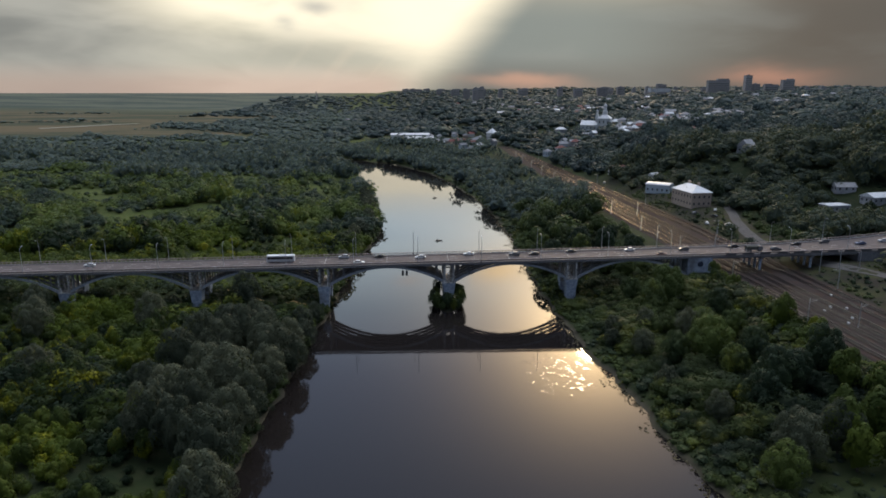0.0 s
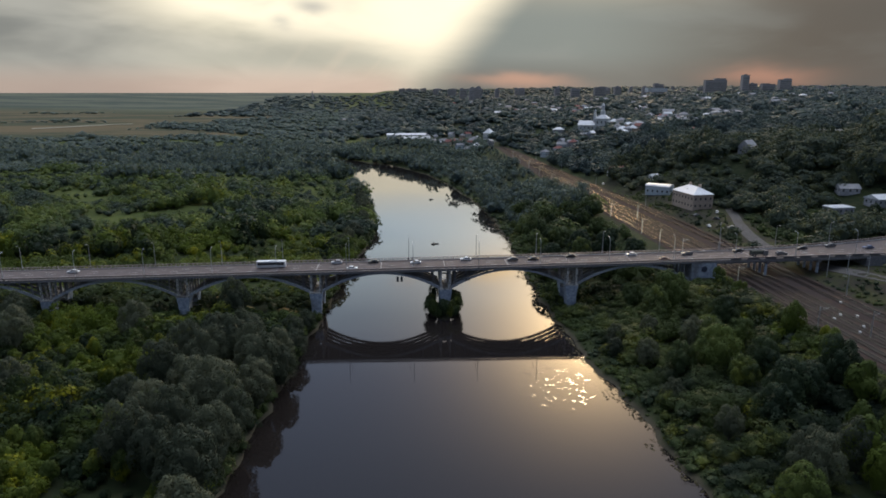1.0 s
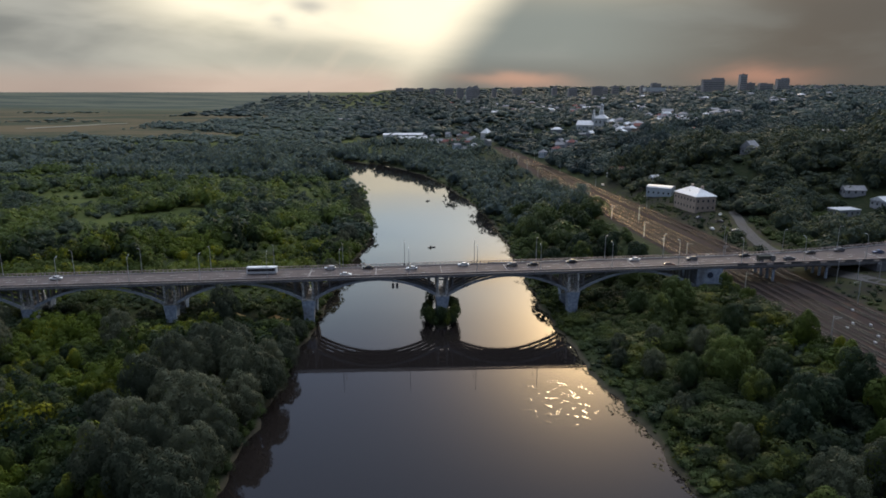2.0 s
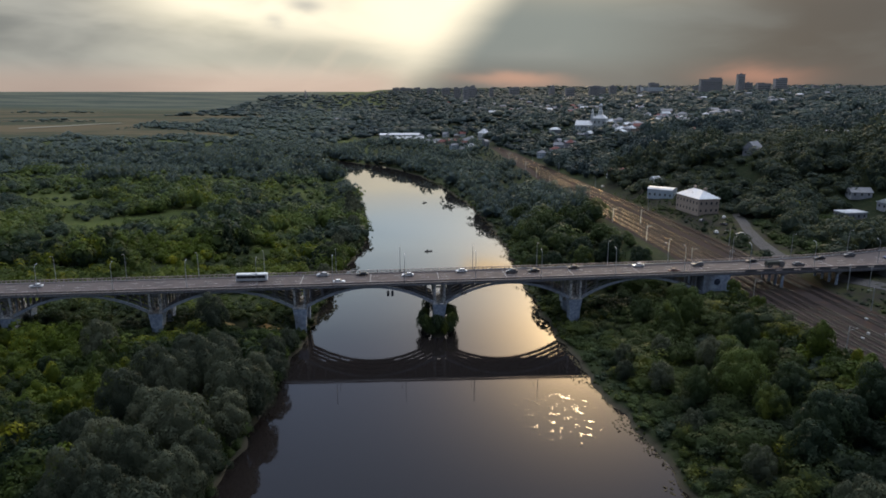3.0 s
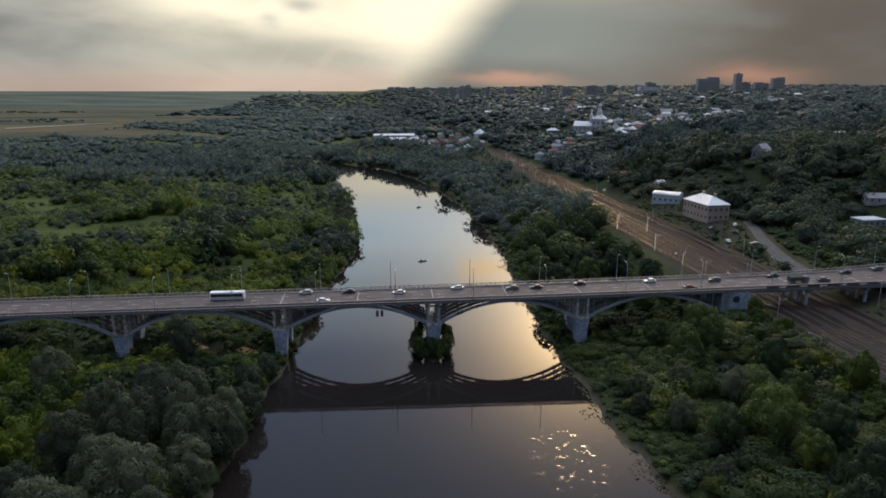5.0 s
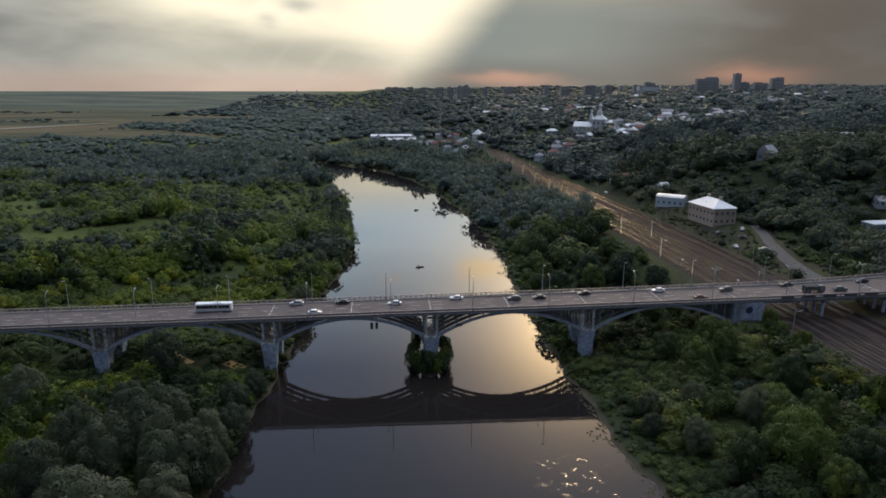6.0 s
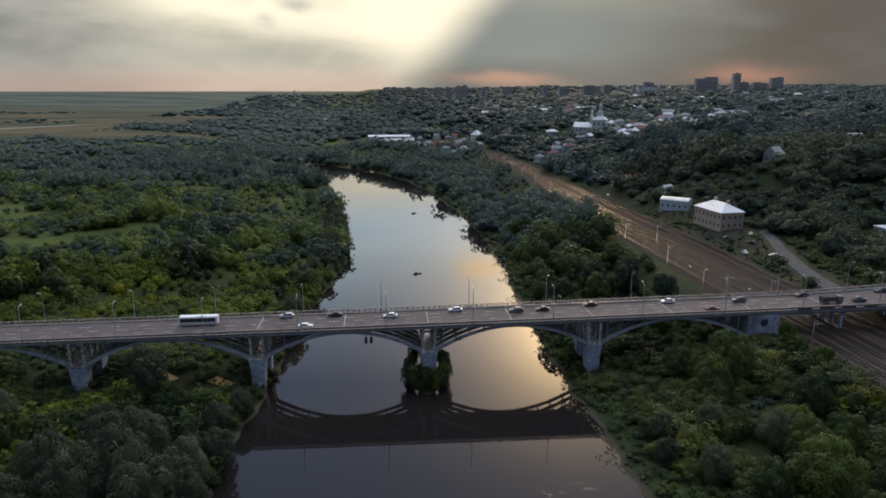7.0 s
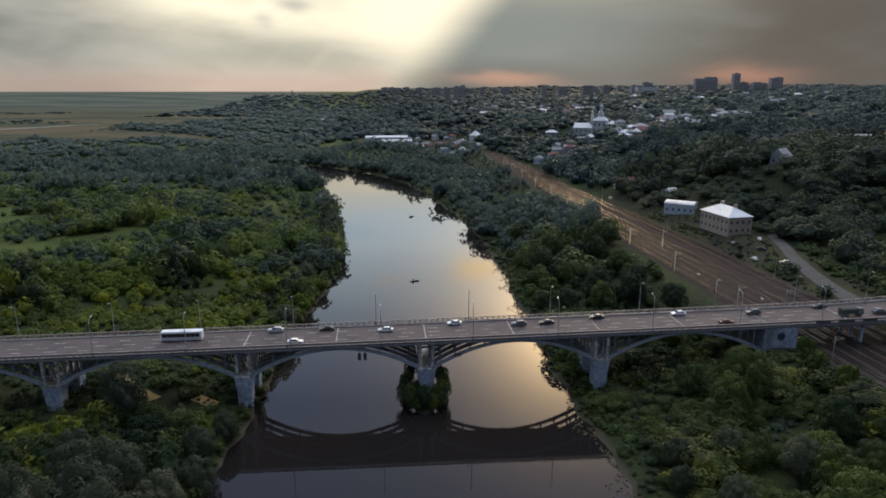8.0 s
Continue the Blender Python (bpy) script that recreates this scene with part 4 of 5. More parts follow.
thicket("riverside_thicket", "dense green thicket of young trees on the flood plain", LEAF_BUSH,
        [(-190, -48, -175, -60, 4.9, 4.5, 9.5, 7.4, 0.95, 520, 0.037), (-300, -48, -60, -14, 5.4, 4.5, 9, 8.0, 0.95, 380, 0.042), (-330, -36, 80, 130, 6.6, 5, 13, 9.4, 0.94, 170, 0.062)], 3, keep=free, slim=1.25)
thicket("roadside_bushes", "bright yellow-green bushes in a belt behind the bridge", LEAF_BELT,
        [(-330, -60, 40, 80, 5.0, 3.0, 6.4, 6.6, 0.95, 150, 0.062), (-330, -60, 13.5, 40, 5.6, 3.0, 5.0, 6.6, 0.9, 80, 0.08), (-60, -38, 13.5, 80, 5.4, 4, 8, 7.4, 0.92, 150, 0.062)], 23, swing=0.15)
thicket("underbridge_scrub", "low dark scrub beneath the bridge", LEAF_TREE,
        [(-270, -48, -15, 26, 4.6, 2.6, 5.0, 6.4, 0.92, 170, 0.048), (46, 100, -15, 14, 4.4, 2.2, 4.6, 6.0, 0.85, 140, 0.06), (96, 114, -27, -11.5, 3.0, 1.2, 2.6, 4.2, 0.95, 90, 0.08)], 8, True, swing=0.1, keep=off_sand)
thicket("flood_plain_woods", "wide dark green woods across the flood plain", LEAF_PLAIN,
        [(-470, -25, 130, 300, 8.0, 5, 13, 11.5, 0.94, 120, 0.062), (-620, -25, 300, 480, 9.4, 5, 11, 12.5, 0.93, 56, 0.08)], 4, slim=1.6)
thicket("far_plain_woods", "distant woods on the flood plain, leaves tinted for haze", LEAF_MIST,
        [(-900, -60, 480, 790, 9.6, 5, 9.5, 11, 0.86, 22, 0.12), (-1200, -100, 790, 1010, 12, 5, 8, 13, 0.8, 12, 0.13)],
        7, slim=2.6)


def wood_edge(x, y):
    """True behind the ragged edge of the woods that border the hay fields."""
    return x > -440 - 0.1 * (y - 1000) + 80 * math.sin(y / 130) + 70 * math.sin(x / 83 + y / 57)


def hedgerow(x, y):
    """True in the few loose belts of trees that part the far fields, off the pond."""
    if abs(x + 747) < 130 and 1230 < y < 1560 or y < 1200 and x > -1000:
        return False
    return math.sin(y / 61 + 1.1 * math.sin(x / 330) + 0.6 * math.sin(x / 71)) + 0.75 * math.sin(x / 140 + 2.2 * math.sin(y / 210)) > 1.25


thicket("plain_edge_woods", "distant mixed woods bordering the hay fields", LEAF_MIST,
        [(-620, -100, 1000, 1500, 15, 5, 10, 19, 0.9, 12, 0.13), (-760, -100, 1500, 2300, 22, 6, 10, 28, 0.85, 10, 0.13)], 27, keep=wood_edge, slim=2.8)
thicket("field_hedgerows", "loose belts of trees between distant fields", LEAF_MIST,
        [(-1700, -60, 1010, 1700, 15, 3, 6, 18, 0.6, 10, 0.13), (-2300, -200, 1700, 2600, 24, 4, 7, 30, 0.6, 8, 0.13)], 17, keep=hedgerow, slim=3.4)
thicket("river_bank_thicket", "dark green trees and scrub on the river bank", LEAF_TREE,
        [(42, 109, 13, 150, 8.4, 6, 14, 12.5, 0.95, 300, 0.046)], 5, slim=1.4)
thicket("upstream_bank_woods", "tall willows lining the upstream bank, leaves tinted for haze", LEAF_MIST,
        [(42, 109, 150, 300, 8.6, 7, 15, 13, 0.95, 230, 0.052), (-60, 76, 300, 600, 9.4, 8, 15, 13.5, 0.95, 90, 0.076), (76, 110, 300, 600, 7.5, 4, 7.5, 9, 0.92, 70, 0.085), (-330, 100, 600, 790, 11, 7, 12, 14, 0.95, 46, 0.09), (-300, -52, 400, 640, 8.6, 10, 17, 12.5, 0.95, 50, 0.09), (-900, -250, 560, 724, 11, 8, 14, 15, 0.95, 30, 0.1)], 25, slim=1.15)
thicket("yard_scrub", "tangled green scrub between the river and the railway", LEAF_SCRUB,
        [(50, 111, -185, -13, 7.0, 2.2, 8.6, 10.5, 0.92, 1050, 0.026)],
        9, keep=free, slim=2.0)
thicket("yard_undergrowth", "low weeds and undergrowth between the taller scrub", LEAF_SLOPE,
        [(57, 112, -185, -13, 3.5, 0.8, 2.0, 4.6, 0.95, 130, 0.045)], 19, swing=0.1, slim=2.2)
thicket("shore_scrub", "low green scrub and weeds along the water's edge", LEAF_TREE,
        [(42, 60, -185, 200, 3.4, 1.0, 2.9, 4.4, 0.9, 120, 0.05)], 29, swing=0.1, slim=2.2)
thicket("embankment_bushes", "yellow-green bushes along the railway embankment", LEAF_BUSH,
        [(102, 112, -150, -15, 3.6, 2.5, 5.0, 4.6, 0.9, 200, 0.06)], 15, swing=0.1)
thicket("shore_grass", "tufts of tall grass and weeds along the shore", LEAF_SCRUB,
        [(42, 62, -150, 190, 2.4, 0.7, 1.8, 2.6, 0.85, 30, 0.12), (44, 68, -150, 190, 5.5, 1.6, 2.9, 5.0, 0.7, 62, 0.08), (-66, -46, -175, 30, 2.4, 0.8, 2.0, 3.0, 0.9, 40, 0.09)], 12, True)
LANE = [(194, 142), (185, 122.6), (178, 103), (171.5, 87), (164.5, 63), (160.5, 43), (159, 30), (160, 14), (163, -6), (167, -18), (173, -34), (184, -60), (200, -100)]
PARKED = [(173.5, 116.5), (160.5, 116), (163.5, 120), (156, 90), (165, 100), (162.8, 77.5), (158.6, 93.5), (149.3, 264.7)]


def waste_ground(x, y):
    """True beside the lane and the tracks, off the yards and the houses."""
    if x < rail_right(y) + 2.0 or abs(x - 243) < 9 and abs(y - 106) < 8 or abs(x - 265) < 15 and abs(y - 117) < 17 or abs(x - 240) < 9 and abs(y - 212) < 9 or abs(x - 169.4) < 8.5 and abs(y - 142.9) < 15 or abs(x - 167) < 10 and abs(y - 191) < 11:
        return False
    if -14 < y < 13 and x > 172:
        return False
    if min(math.hypot(x - a, y - b) for a, b in PARKED) < 3.6:
        return False
    for (ax, ay), (bx, by) in zip(LANE, LANE[1:]):
        f = max(0.0, min(1.0, ((x - ax) * (bx - ax) + (y - ay) * (by - ay)) / ((bx - ax) ** 2 + (by - ay) ** 2)))
        if math.hypot(x - ax - f * (bx - ax), y - ay - f * (by - ay)) < 5.2:
            return False
    return True


thicket("wasteland_scrub", "low dark scrub and weeds beside the railway", LEAF_TREE,
        [(140, 190, -60, 235, 3.2, 1.0, 3.0, 4.8, 0.85, 70, 0.075), (146, 184, 10, 130, 12, 3.0, 5.5, 7, 0.55, 200, 0.055), (158, 162, 124, 160, 4.0, 2.5, 4.0, 5, 0.9, 160, 0.06), (176, 255, 14, 60, 7, 2.0, 4.5, 7.5, 0.75, 160, 0.06), (182, 250, -45, -14, 7, 2.0, 4.5, 7.5, 0.75, 160, 0.06), (200, 286, 60, 135, 3.8, 1.0, 3.0, 5.0, 0.85, 70, 0.08), (226, 254, 184, 222, 5, 1.2, 3.0, 6, 0.8, 70, 0.07)], 14, True, keep=waste_ground)
# fringe of bushes along the water's edge
edge = []
er = random.Random(21)
for k in range(1, 10):
    (xa, ya, ha), (xb, yb, hb) = RIVER[k], RIVER[k + 1]
    for side in (-1, 1):
        n = int(math.hypot(xb - xa, yb - ya) / 3.2)
        for i in range(n):
            f = (i + er.random()) / n
            px, py = xa + (xb - xa) * f + side * (ha + (hb - ha) * f + er.uniform(0.0, 4.5)), ya + (yb - ya) * f
            if side > 0 and py < 190 and er.random() < 0.88:
                continue
            edge.append((px, py, er.uniform(2.0, 5.0) * (0.45 if side > 0 else 1.0)))
shapes = [crown_array(300 + i, 1.0, 1.0, "bush", 150, 0.06, 0.93) for i in range(4)]
out, tones = [], []
for px, py, h in edge:
    q = shapes[er.randrange(4)]
    wd = h * er.uniform(1.1, 1.6)
    out.append(q * np.array((wd, wd, h)) + np.array((px, py, ground_at(px, py) - 0.4)))
    tones.append(np.full(len(q), er.random()))
fringe = new("bank_bushes", quads_mesh("bank_bushes", np.concatenate(out), LEAF_TREE, np.concatenate(tones)))
tagged(fringe, "low bushes fringing the water's edge", "bushes", kind="stuff")
thicket("slope_woods", "dark green trees crowding the slope above the railway", LEAF_SLOPE,
        [(148, 330, -60, 300, 9.8, 7, 17, 15.5, 0.95, 330, 0.044), (330, 460, 0, 300, 11.5, 7, 16, 17, 0.95, 130, 0.06)], 26, swing=0.25, margin=0.36, slim=1.7)
thicket("hill_woods", "wooded hillside between houses, leaves tinted for haze", LEAF_FAR,
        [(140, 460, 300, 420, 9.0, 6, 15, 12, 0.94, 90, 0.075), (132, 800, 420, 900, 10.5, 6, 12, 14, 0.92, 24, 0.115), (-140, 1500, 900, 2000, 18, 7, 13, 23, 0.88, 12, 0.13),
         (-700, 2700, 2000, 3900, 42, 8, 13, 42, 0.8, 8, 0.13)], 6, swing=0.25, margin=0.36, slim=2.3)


# ---- railway ----
bm = bmesh.new()
secs = []
for y in np.linspace(-420, 640, 90):
    a, b_ = float(rail_left(y)) - 1.0, float(rail_right(y)) + 1.0
    secs.append([(a - 1.2, y, 13.0), (b_ + 1.2, y, 13.0), (b_, y, 13.48), (a, y, 13.48)])
sweep(bm, secs)
bed = mesh_ob("railway_bed", bm, BALLAST)
tagged(bed, "wide brown gravel bed of the railway", "railway", kind="structure")


def track_x(i, y):
    """Centre of track i of seven, the last two apart from the rest."""
    a, b_ = float(rail_left(y)), float(rail_right(y))
    return a + 2.2 + (b_ - a - 4.4) * (0.0, 0.15, 0.30, 0.44, 0.58, 0.84, 1.0)[i]


for i in range(7):
    start, end = -420, (620 if i in (2, 3) else 620 if i == 4 else 330 + 30 * i)
    t = thing("railway_track", "pair of shiny steel rails on grey sleepers", "railway track", "tracks of the yard")
    ys = np.linspace(start, end, 90)
    for side in (-0.76, 0.76):
        bm = bmesh.new()
        secs = [[(track_x(i, y) + side - 0.07, y, 13.62), (track_x(i, y) + side + 0.07, y, 13.62), (track_x(i, y) + side + 0.05, y, 13.80), (track_x(i, y) + side - 0.05, y, 13.80)] for y in ys]
        sweep(bm, secs)
        part("rail", bm, RAIL_STEEL, t)
    q = []
    for y in np.arange(-200 if i else -150, min(end, 420), 0.95):
        x = track_x(i, y)
        z0, z1 = 13.45, 13.63
        p = [(x - 1.3, y - 0.13, z1), (x + 1.3, y - 0.13, z1), (x + 1.3, y + 0.13, z1), (x - 1.3, y + 0.13, z1)]
        lo = [(a, b_, z0) for a, b_, _ in p]
        q += [p, [lo[0], lo[1], p[1], p[0]], [lo[2], lo[3], p[3], p[2]]]
    sl = new("sleeper_run", quads_mesh("sleeper_run", np.array(q), SLEEPER))
    sl.parent = t
    sl["kind"] = "stuff"


def mast(x, y, arm, height=8.5):
    t = thing("catenary_mast", "slim grey railway mast with a bracket arm", "mast", "railway masts", (x, y, 13.3))
    bm = bmesh.new()
    tube(bm, [(0, 0, 0), (0, 0, height)], [0.16, 0.1], 6)
    part("pole", bm, GALV, t)
    bm = bmesh.new()
    tube(bm, [(0, 0, height - 1.2), (arm, 0, height - 0.6)], 0.05, 5)
    tube(bm, [(0, 0, height - 0.2), (arm, 0, height - 0.6)], 0.03, 5)
    part("bracket", bm, GALV, t)


for y in range(-130, 520, 50):
    if abs(y) < 20:
        continue
    mast(float(rail_left(y)) - 0.6, y + 8, 2.8)
    if y % 100 == 70:
        mast(float(rail_right(y)) + 0.6, y - 6, -2.8)
    if y < 300 and y % 100 == 20:
        mast((track_x(2, y) + track_x(3, y)) / 2, y + 2, 2.2)
for x, y in ((157, -14), (164.5, -15.5), (170, -20)):
    mast(x, y, -1.5, 11)
# signal cabinets and small hardware between the tracks
for x, y in ((128.3, -62), (133.1, -58), (128.2, -75), (133.0, -70), (137.8, -60), (120, 70), (128, 36), (142, -45)):
    t = thing("signal_box", "small pale metal cabinet beside the tracks", "cabinet", "trackside cabinets", (x, y, 13.45))
    bm = bmesh.new()
    box(bm, -0.25, 0.25, -0.5, 0.5, 0, 0.6)
    bmesh.ops.bevel(bm, geom=bm.edges[:], offset=0.05, segments=1, affect="EDGES")
    part("body", bm, GREY_WALL, t)
    bm = bmesh.new()
    box(bm, -0.3, 0.3, -0.56, 0.56, 0.6, 0.66)
    part("lid", bm, GALV, t)


def strip_road(name, label, pts, width, mat, lift=0.12):
    bm = bmesh.new()
    secs = []
    P = [Vector((x, y, 0)) for x, y in pts]
    fine = []
    for a, b_ in zip(P, P[1:]):
        n = max(2, int((b_ - a).length / 4))
        fine += [a.lerp(b_, i / n) for i in range(n)]
    fine.append(P[-1])
    for i, p in enumerate(fine):
        d = (fine[min(i + 1, len(fine) - 1)] - fine[max(0, i - 1)]).normalized()
        s = Vector((-d.y, d.x, 0)) * width / 2
        l, r = p + s, p - s
        zl, zr = ground_at(l.x, l.y), ground_at(r.x, r.y)
        secs.append([(l.x, l.y, zl - 0.8), (r.x, r.y, zr - 0.8), (r.x, r.y, zr + lift), (l.x, l.y, zl + lift)])
    sweep(bm, secs)
    ob = mesh_ob(name, bm, mat)
    tagged(ob, label, "road", kind="structure")


strip_road("side_road", "dusty grey lane leading down to the railway", [(194, 142), (185, 122.6), (178, 103), (171.5, 87), (164.5, 63), (160.5, 43), (159, 30), (160, 14)], 5.6, DIRT)
strip_road("yard_track", "pale gravel track beside the railway yard", [(160, 14), (163, -6), (167, -18), (173, -34), (184, -60), (200, -100)], 6, DIRT)
strip_road("village_road", "narrow grey village lane on the hillside", [(150, 640), (128, 700), (105, 770), (60, 860), (-40, 905), (-140, 960)], 6, DIRT)


SAND = surface("dry_sand", (0.30, 0.20, 0.085), (0.44, 0.30, 0.13), 1.5, 0.95)
strip_road("sand_bank", "bare sandy slope under the bridge", [(-96, 16), (-93, 12), (-88, 6.5), (-83, 0.5), (-79, -3)], 4.2, SAND)
strip_road("sand_bank", "bare sandy patch beneath the arch", [(-67.5, -2.5), (-64, -5.5), (-60.5, -8)], 3.8, SAND)
t = thing("utility_pole", "grey wooden utility pole with two cross-arms", "utility pole", "", (97, -50, ground_at(97, -50)), 20)
ph = 17.0 - ground_at(97, -50)
bm = bmesh.new()
tube(bm, [(0, 0, -0.5), (0, 0, ph)], [0.17, 0.12], 8)
part("pole", bm, BARK, t)
for dz in (0.3, 1.3):
    bm = bmesh.new()
    box(bm, -1.3, 1.3, -0.07, 0.07, ph - dz - 0.12, ph - dz)
    part("cross_arm", bm, BARK, t)


# ---- houses ----
def house(name, label, x, y, length, width, height, turn, wall, roof, style="gable", rise=2.5, storeys=1, z=None, chimneys=0, category="house", bays=None):
    z = ground_at(x, y) if z is None else z
    t = thing(name, label, category, "", (x, y, z), turn)
    L, W = length / 2, width / 2
    bm = bmesh.new()
    box(bm, -L, L, -W, W, -1.5, height)
    part("wall", bm, wall, t)
    o = 0.5
    bm = bmesh.new()
    if style == "flat":
        box(bm, -L - 0.3, L + 0.3, -W - 0.3, W + 0.3, height, height + 0.5)
    elif style == "barrel":
        secs = []
        for px in (-L - 0.2, L + 0.2):
            arc = [(px, (W + 0.2) * math.cos(a), height + rise * math.sin(a)) for a in np.linspace(0, math.pi, 11)]
            secs.append(arc + [(px, -W - 0.2, height - 0.2), (px, W + 0.2, height - 0.2)])
        sweep(bm, secs)
    else:
        k = L if style == "gable" else max(0.5, L - W)
        k = k + o if style == "gable" else k
        e = [(-L - o, -W - o), (L + o, -W - o), (L + o, W + o), (-L - o, W + o)]
        lo = [bm.verts.new((a, b_, height - 0.12)) for a, b_ in e]
        hi = [bm.verts.new((a, b_, height + 0.08)) for a, b_ in e]
        r0, r1 = bm.verts.new((-k, 0, height + rise)), bm.verts.new((k, 0, height + rise))
        bm.faces.new(lo[::-1])
        for i in range(4):
            bm.faces.new((lo[i], lo[(i + 1) % 4], hi[(i + 1) % 4], hi[i]))
        bm.faces.new((hi[0], hi[1], r1, r0))
        bm.faces.new((hi[2], hi[3], r0, r1))
        bm.faces.new((hi[1], hi[2], r1))
        bm.faces.new((hi[3], hi[0], r0))
    rf = part("roof", bm, roof, t)
    for i in range(chimneys):
        bm = bmesh.new()
        cx = -L * 0.45 + i * L * 0.9
        box(bm, cx - 0.7, cx + 0.7, 0.6, 1.9, height + rise * 0.4, height + rise + 1.2)
        box(bm, cx - 0.85, cx + 0.85, 0.45, 2.05, height + rise + 1.2, height + rise + 1.4)
        part("chimney", bm, wall, rf)
    for s in range(storeys):
        zz = 0.9 + s * height / storeys
        for face in range(4):
            span = length if face % 2 == 0 else width
            n = (bays if bays and face % 2 == 0 else max(1, int(span / 3.2)))
            for i in range(n):
                u = -span / 2 + span * (i + 0.5) / n
                bm = bmesh.new()
                h = min(1.5, height / storeys - 1.3)
                if face in (0, 2):
                    sy = -W if face == 0 else W
                    box(bm, u - 0.55, u + 0.55, sy - 0.06, sy + 0.06, zz, zz + h)
                else:
                    sx = L if face == 1 else -L
                    box(bm, sx - 0.06, sx + 0.06, u - 0.55, u + 0.55, zz, zz + h)
                part("window", bm, GLASS, t)
    return t


main = house("house", "two-storey pale brick house with a white hipped metal roof", 169.4, 142.9, 24.5, 13.6, 8.6, -83, BRICK_WALL, WHITE_ROOF, "hip", 4.2, 2, 17.2, 2)
bm = bmesh.new()
sweep(bm, [[(-1.4, -3.9, 9.8), (1.4, -3.9, 9.8), (0, -3.9, 11.0)], [(-1.4, -1.8, 9.8), (1.4, -1.8, 9.8), (0, -1.8, 11.0)]])
part("dormer", bm, GREY_ROOF, main)
house("warehouse", "pale blue warehouse with a rounded metal roof", 167, 191, 17, 10, 4.8, -38, BLUE_WALL, WHITE_ROOF, "barrel", 1.6, category="warehouse")
house("shed", "small shed with a steep white roof", 176, 226, 6, 5, 2.6, 20, WHITE_WALL, WHITE_ROOF, "gable", 2.2, category="shed")
house("house", "low house with a dull red gabled roof", 166, 281, 14, 9, 4.0, 12, WHITE_WALL, RED_ROOF, "gable", 3.0)
house("shed", "low grey outbuilding with a flat pale roof", 243, 107, 14, 9, 3.4, 5, GREY_WALL, WHITE_ROOF, "flat", category="shed")
house("house", "grey rendered house with a slate roof and annexe", 262, 128, 12, 7, 2.8, -8, GREY_WALL, GREY_ROOF, "gable", 2.6, 1)
house("house", "grey house with a wide pale roof", 270, 108, 15, 10, 3.6, 10, GREY_WALL, WHITE_ROOF, "gable", 2.4)
house("house", "timber house with a steep grey roof among trees", 240, 212, 11, 9, 4.2, 35, GREY_WALL, GREY_ROOF, "gable", 5.0)
house("house", "long low house with a bright roof on the slope", 297, 147, 20, 8, 2.6, 6, WHITE_WALL, WHITE_ROOF, "gable", 1.8)
house("house", "small white hut with a pointed roof", 128, 795, 13, 13, 9, 45, WHITE_WALL, WHITE_ROOF, "hip", 7.0)
house("school", "long white public building with a grey roof", 408, 582, 40, 15, 7, 8, WHITE_WALL, GREY_ROOF, "hip", 3.0, 2, category="public building")
house("long_shed", "long white-roofed industrial shed by the river", -2, 876, 66, 16, 6, 0, WHITE_WALL, WHITE_ROOF, "gable", 2.5, category="shed")
house("long_shed", "long low pale shed in front of another shed", 12, 790, 42, 14, 6, 0, WHITE_WALL, WHITE_ROOF, "gable", 2.2, category="shed")
house("stadium_wall", "pale round-ended enclosure wall on the hill", 366, 303, 44, 16, 3.0, -8, GREY_WALL, GREY_ROOF, "flat", category="enclosure")

for hx, hy in VILLAGE:
    far = max(1.0, (hy - 400) / 900)
    house("house", r.choice(["small white-walled village house with a pale roof", "small village house with a grey slate roof", "low whitewashed house among trees"]), hx, hy,
          r.uniform(7, 12) * far ** 0.5, r.uniform(6, 8) * far ** 0.5, r.uniform(3.2, 5.5), r.uniform(-60, 60), r.choice([WHITE_WALL, GREY_WALL, GREY_WALL, BRICK_WALL, BLUE_WALL]), r.choice([WHITE_ROOF, GREY_ROOF, GREY_ROOF, GREY_ROOF, RED_ROOF]), r.choice(["gable", "hip"]), r.uniform(2.0, 3.6), z=ground_at(hx, hy) + 1.2)
for hx, hy in HILL_HOMES:
    house("house", "small distant house on the wooded hill", hx, hy, r.uniform(11, 20), r.uniform(9, 12), r.uniform(5, 8), r.uniform(-40, 40), r.choice([WHITE_WALL, GREY_WALL, BRICK_WALL]), r.choice([WHITE_ROOF, GREY_ROOF, GREY_ROOF, GREY_ROOF]), r.choice(["gable", "hip", "flat"]), 3.0)

# ---- the church ----
ch = thing("church", "white church with a tiered bell tower and small domes", "church", "", (238, 560, 40.5), -28)
ch.scale = (1.2, 1.2, 1.22)
bm = bmesh.new()
box(bm, -6.5, 6.5, -6, 6, -5, 11.5)
part("nave", bm, WHITE_WALL, ch)
bm = bmesh.new()
box(bm, -24, -6.5, -6, 6, -5, 4.6)
part("refectory", bm, WHITE_WALL, ch)
bm = bmesh.new()
sweep(bm, [[(x, -6.8, 4.6), (x, 6.8, 4.6), (x, 0, 9.0)] for x in (-24.6, -6.5)])
part("refectory_roof", bm, WHITE_ROOF, ch)
bm = bmesh.new()
sweep(bm, [[(-6.9, -6.4, 11.5), (6.9, -6.4, 11.5), (6.9, 6.4, 11.5), (-6.9, 6.4, 11.5)], [(-2.6, -2.6, 15), (2.6, -2.6, 15), (2.6, 2.6, 15), (-2.6, 2.6, 15)]])
part("nave_roof", bm, WHITE_ROOF, ch)
bm = bmesh.new()
box(bm, -9.5, -6.5, -2.2, 2.2, 4.0, 13.5)
part("bell_tower", bm, WHITE_WALL, ch)
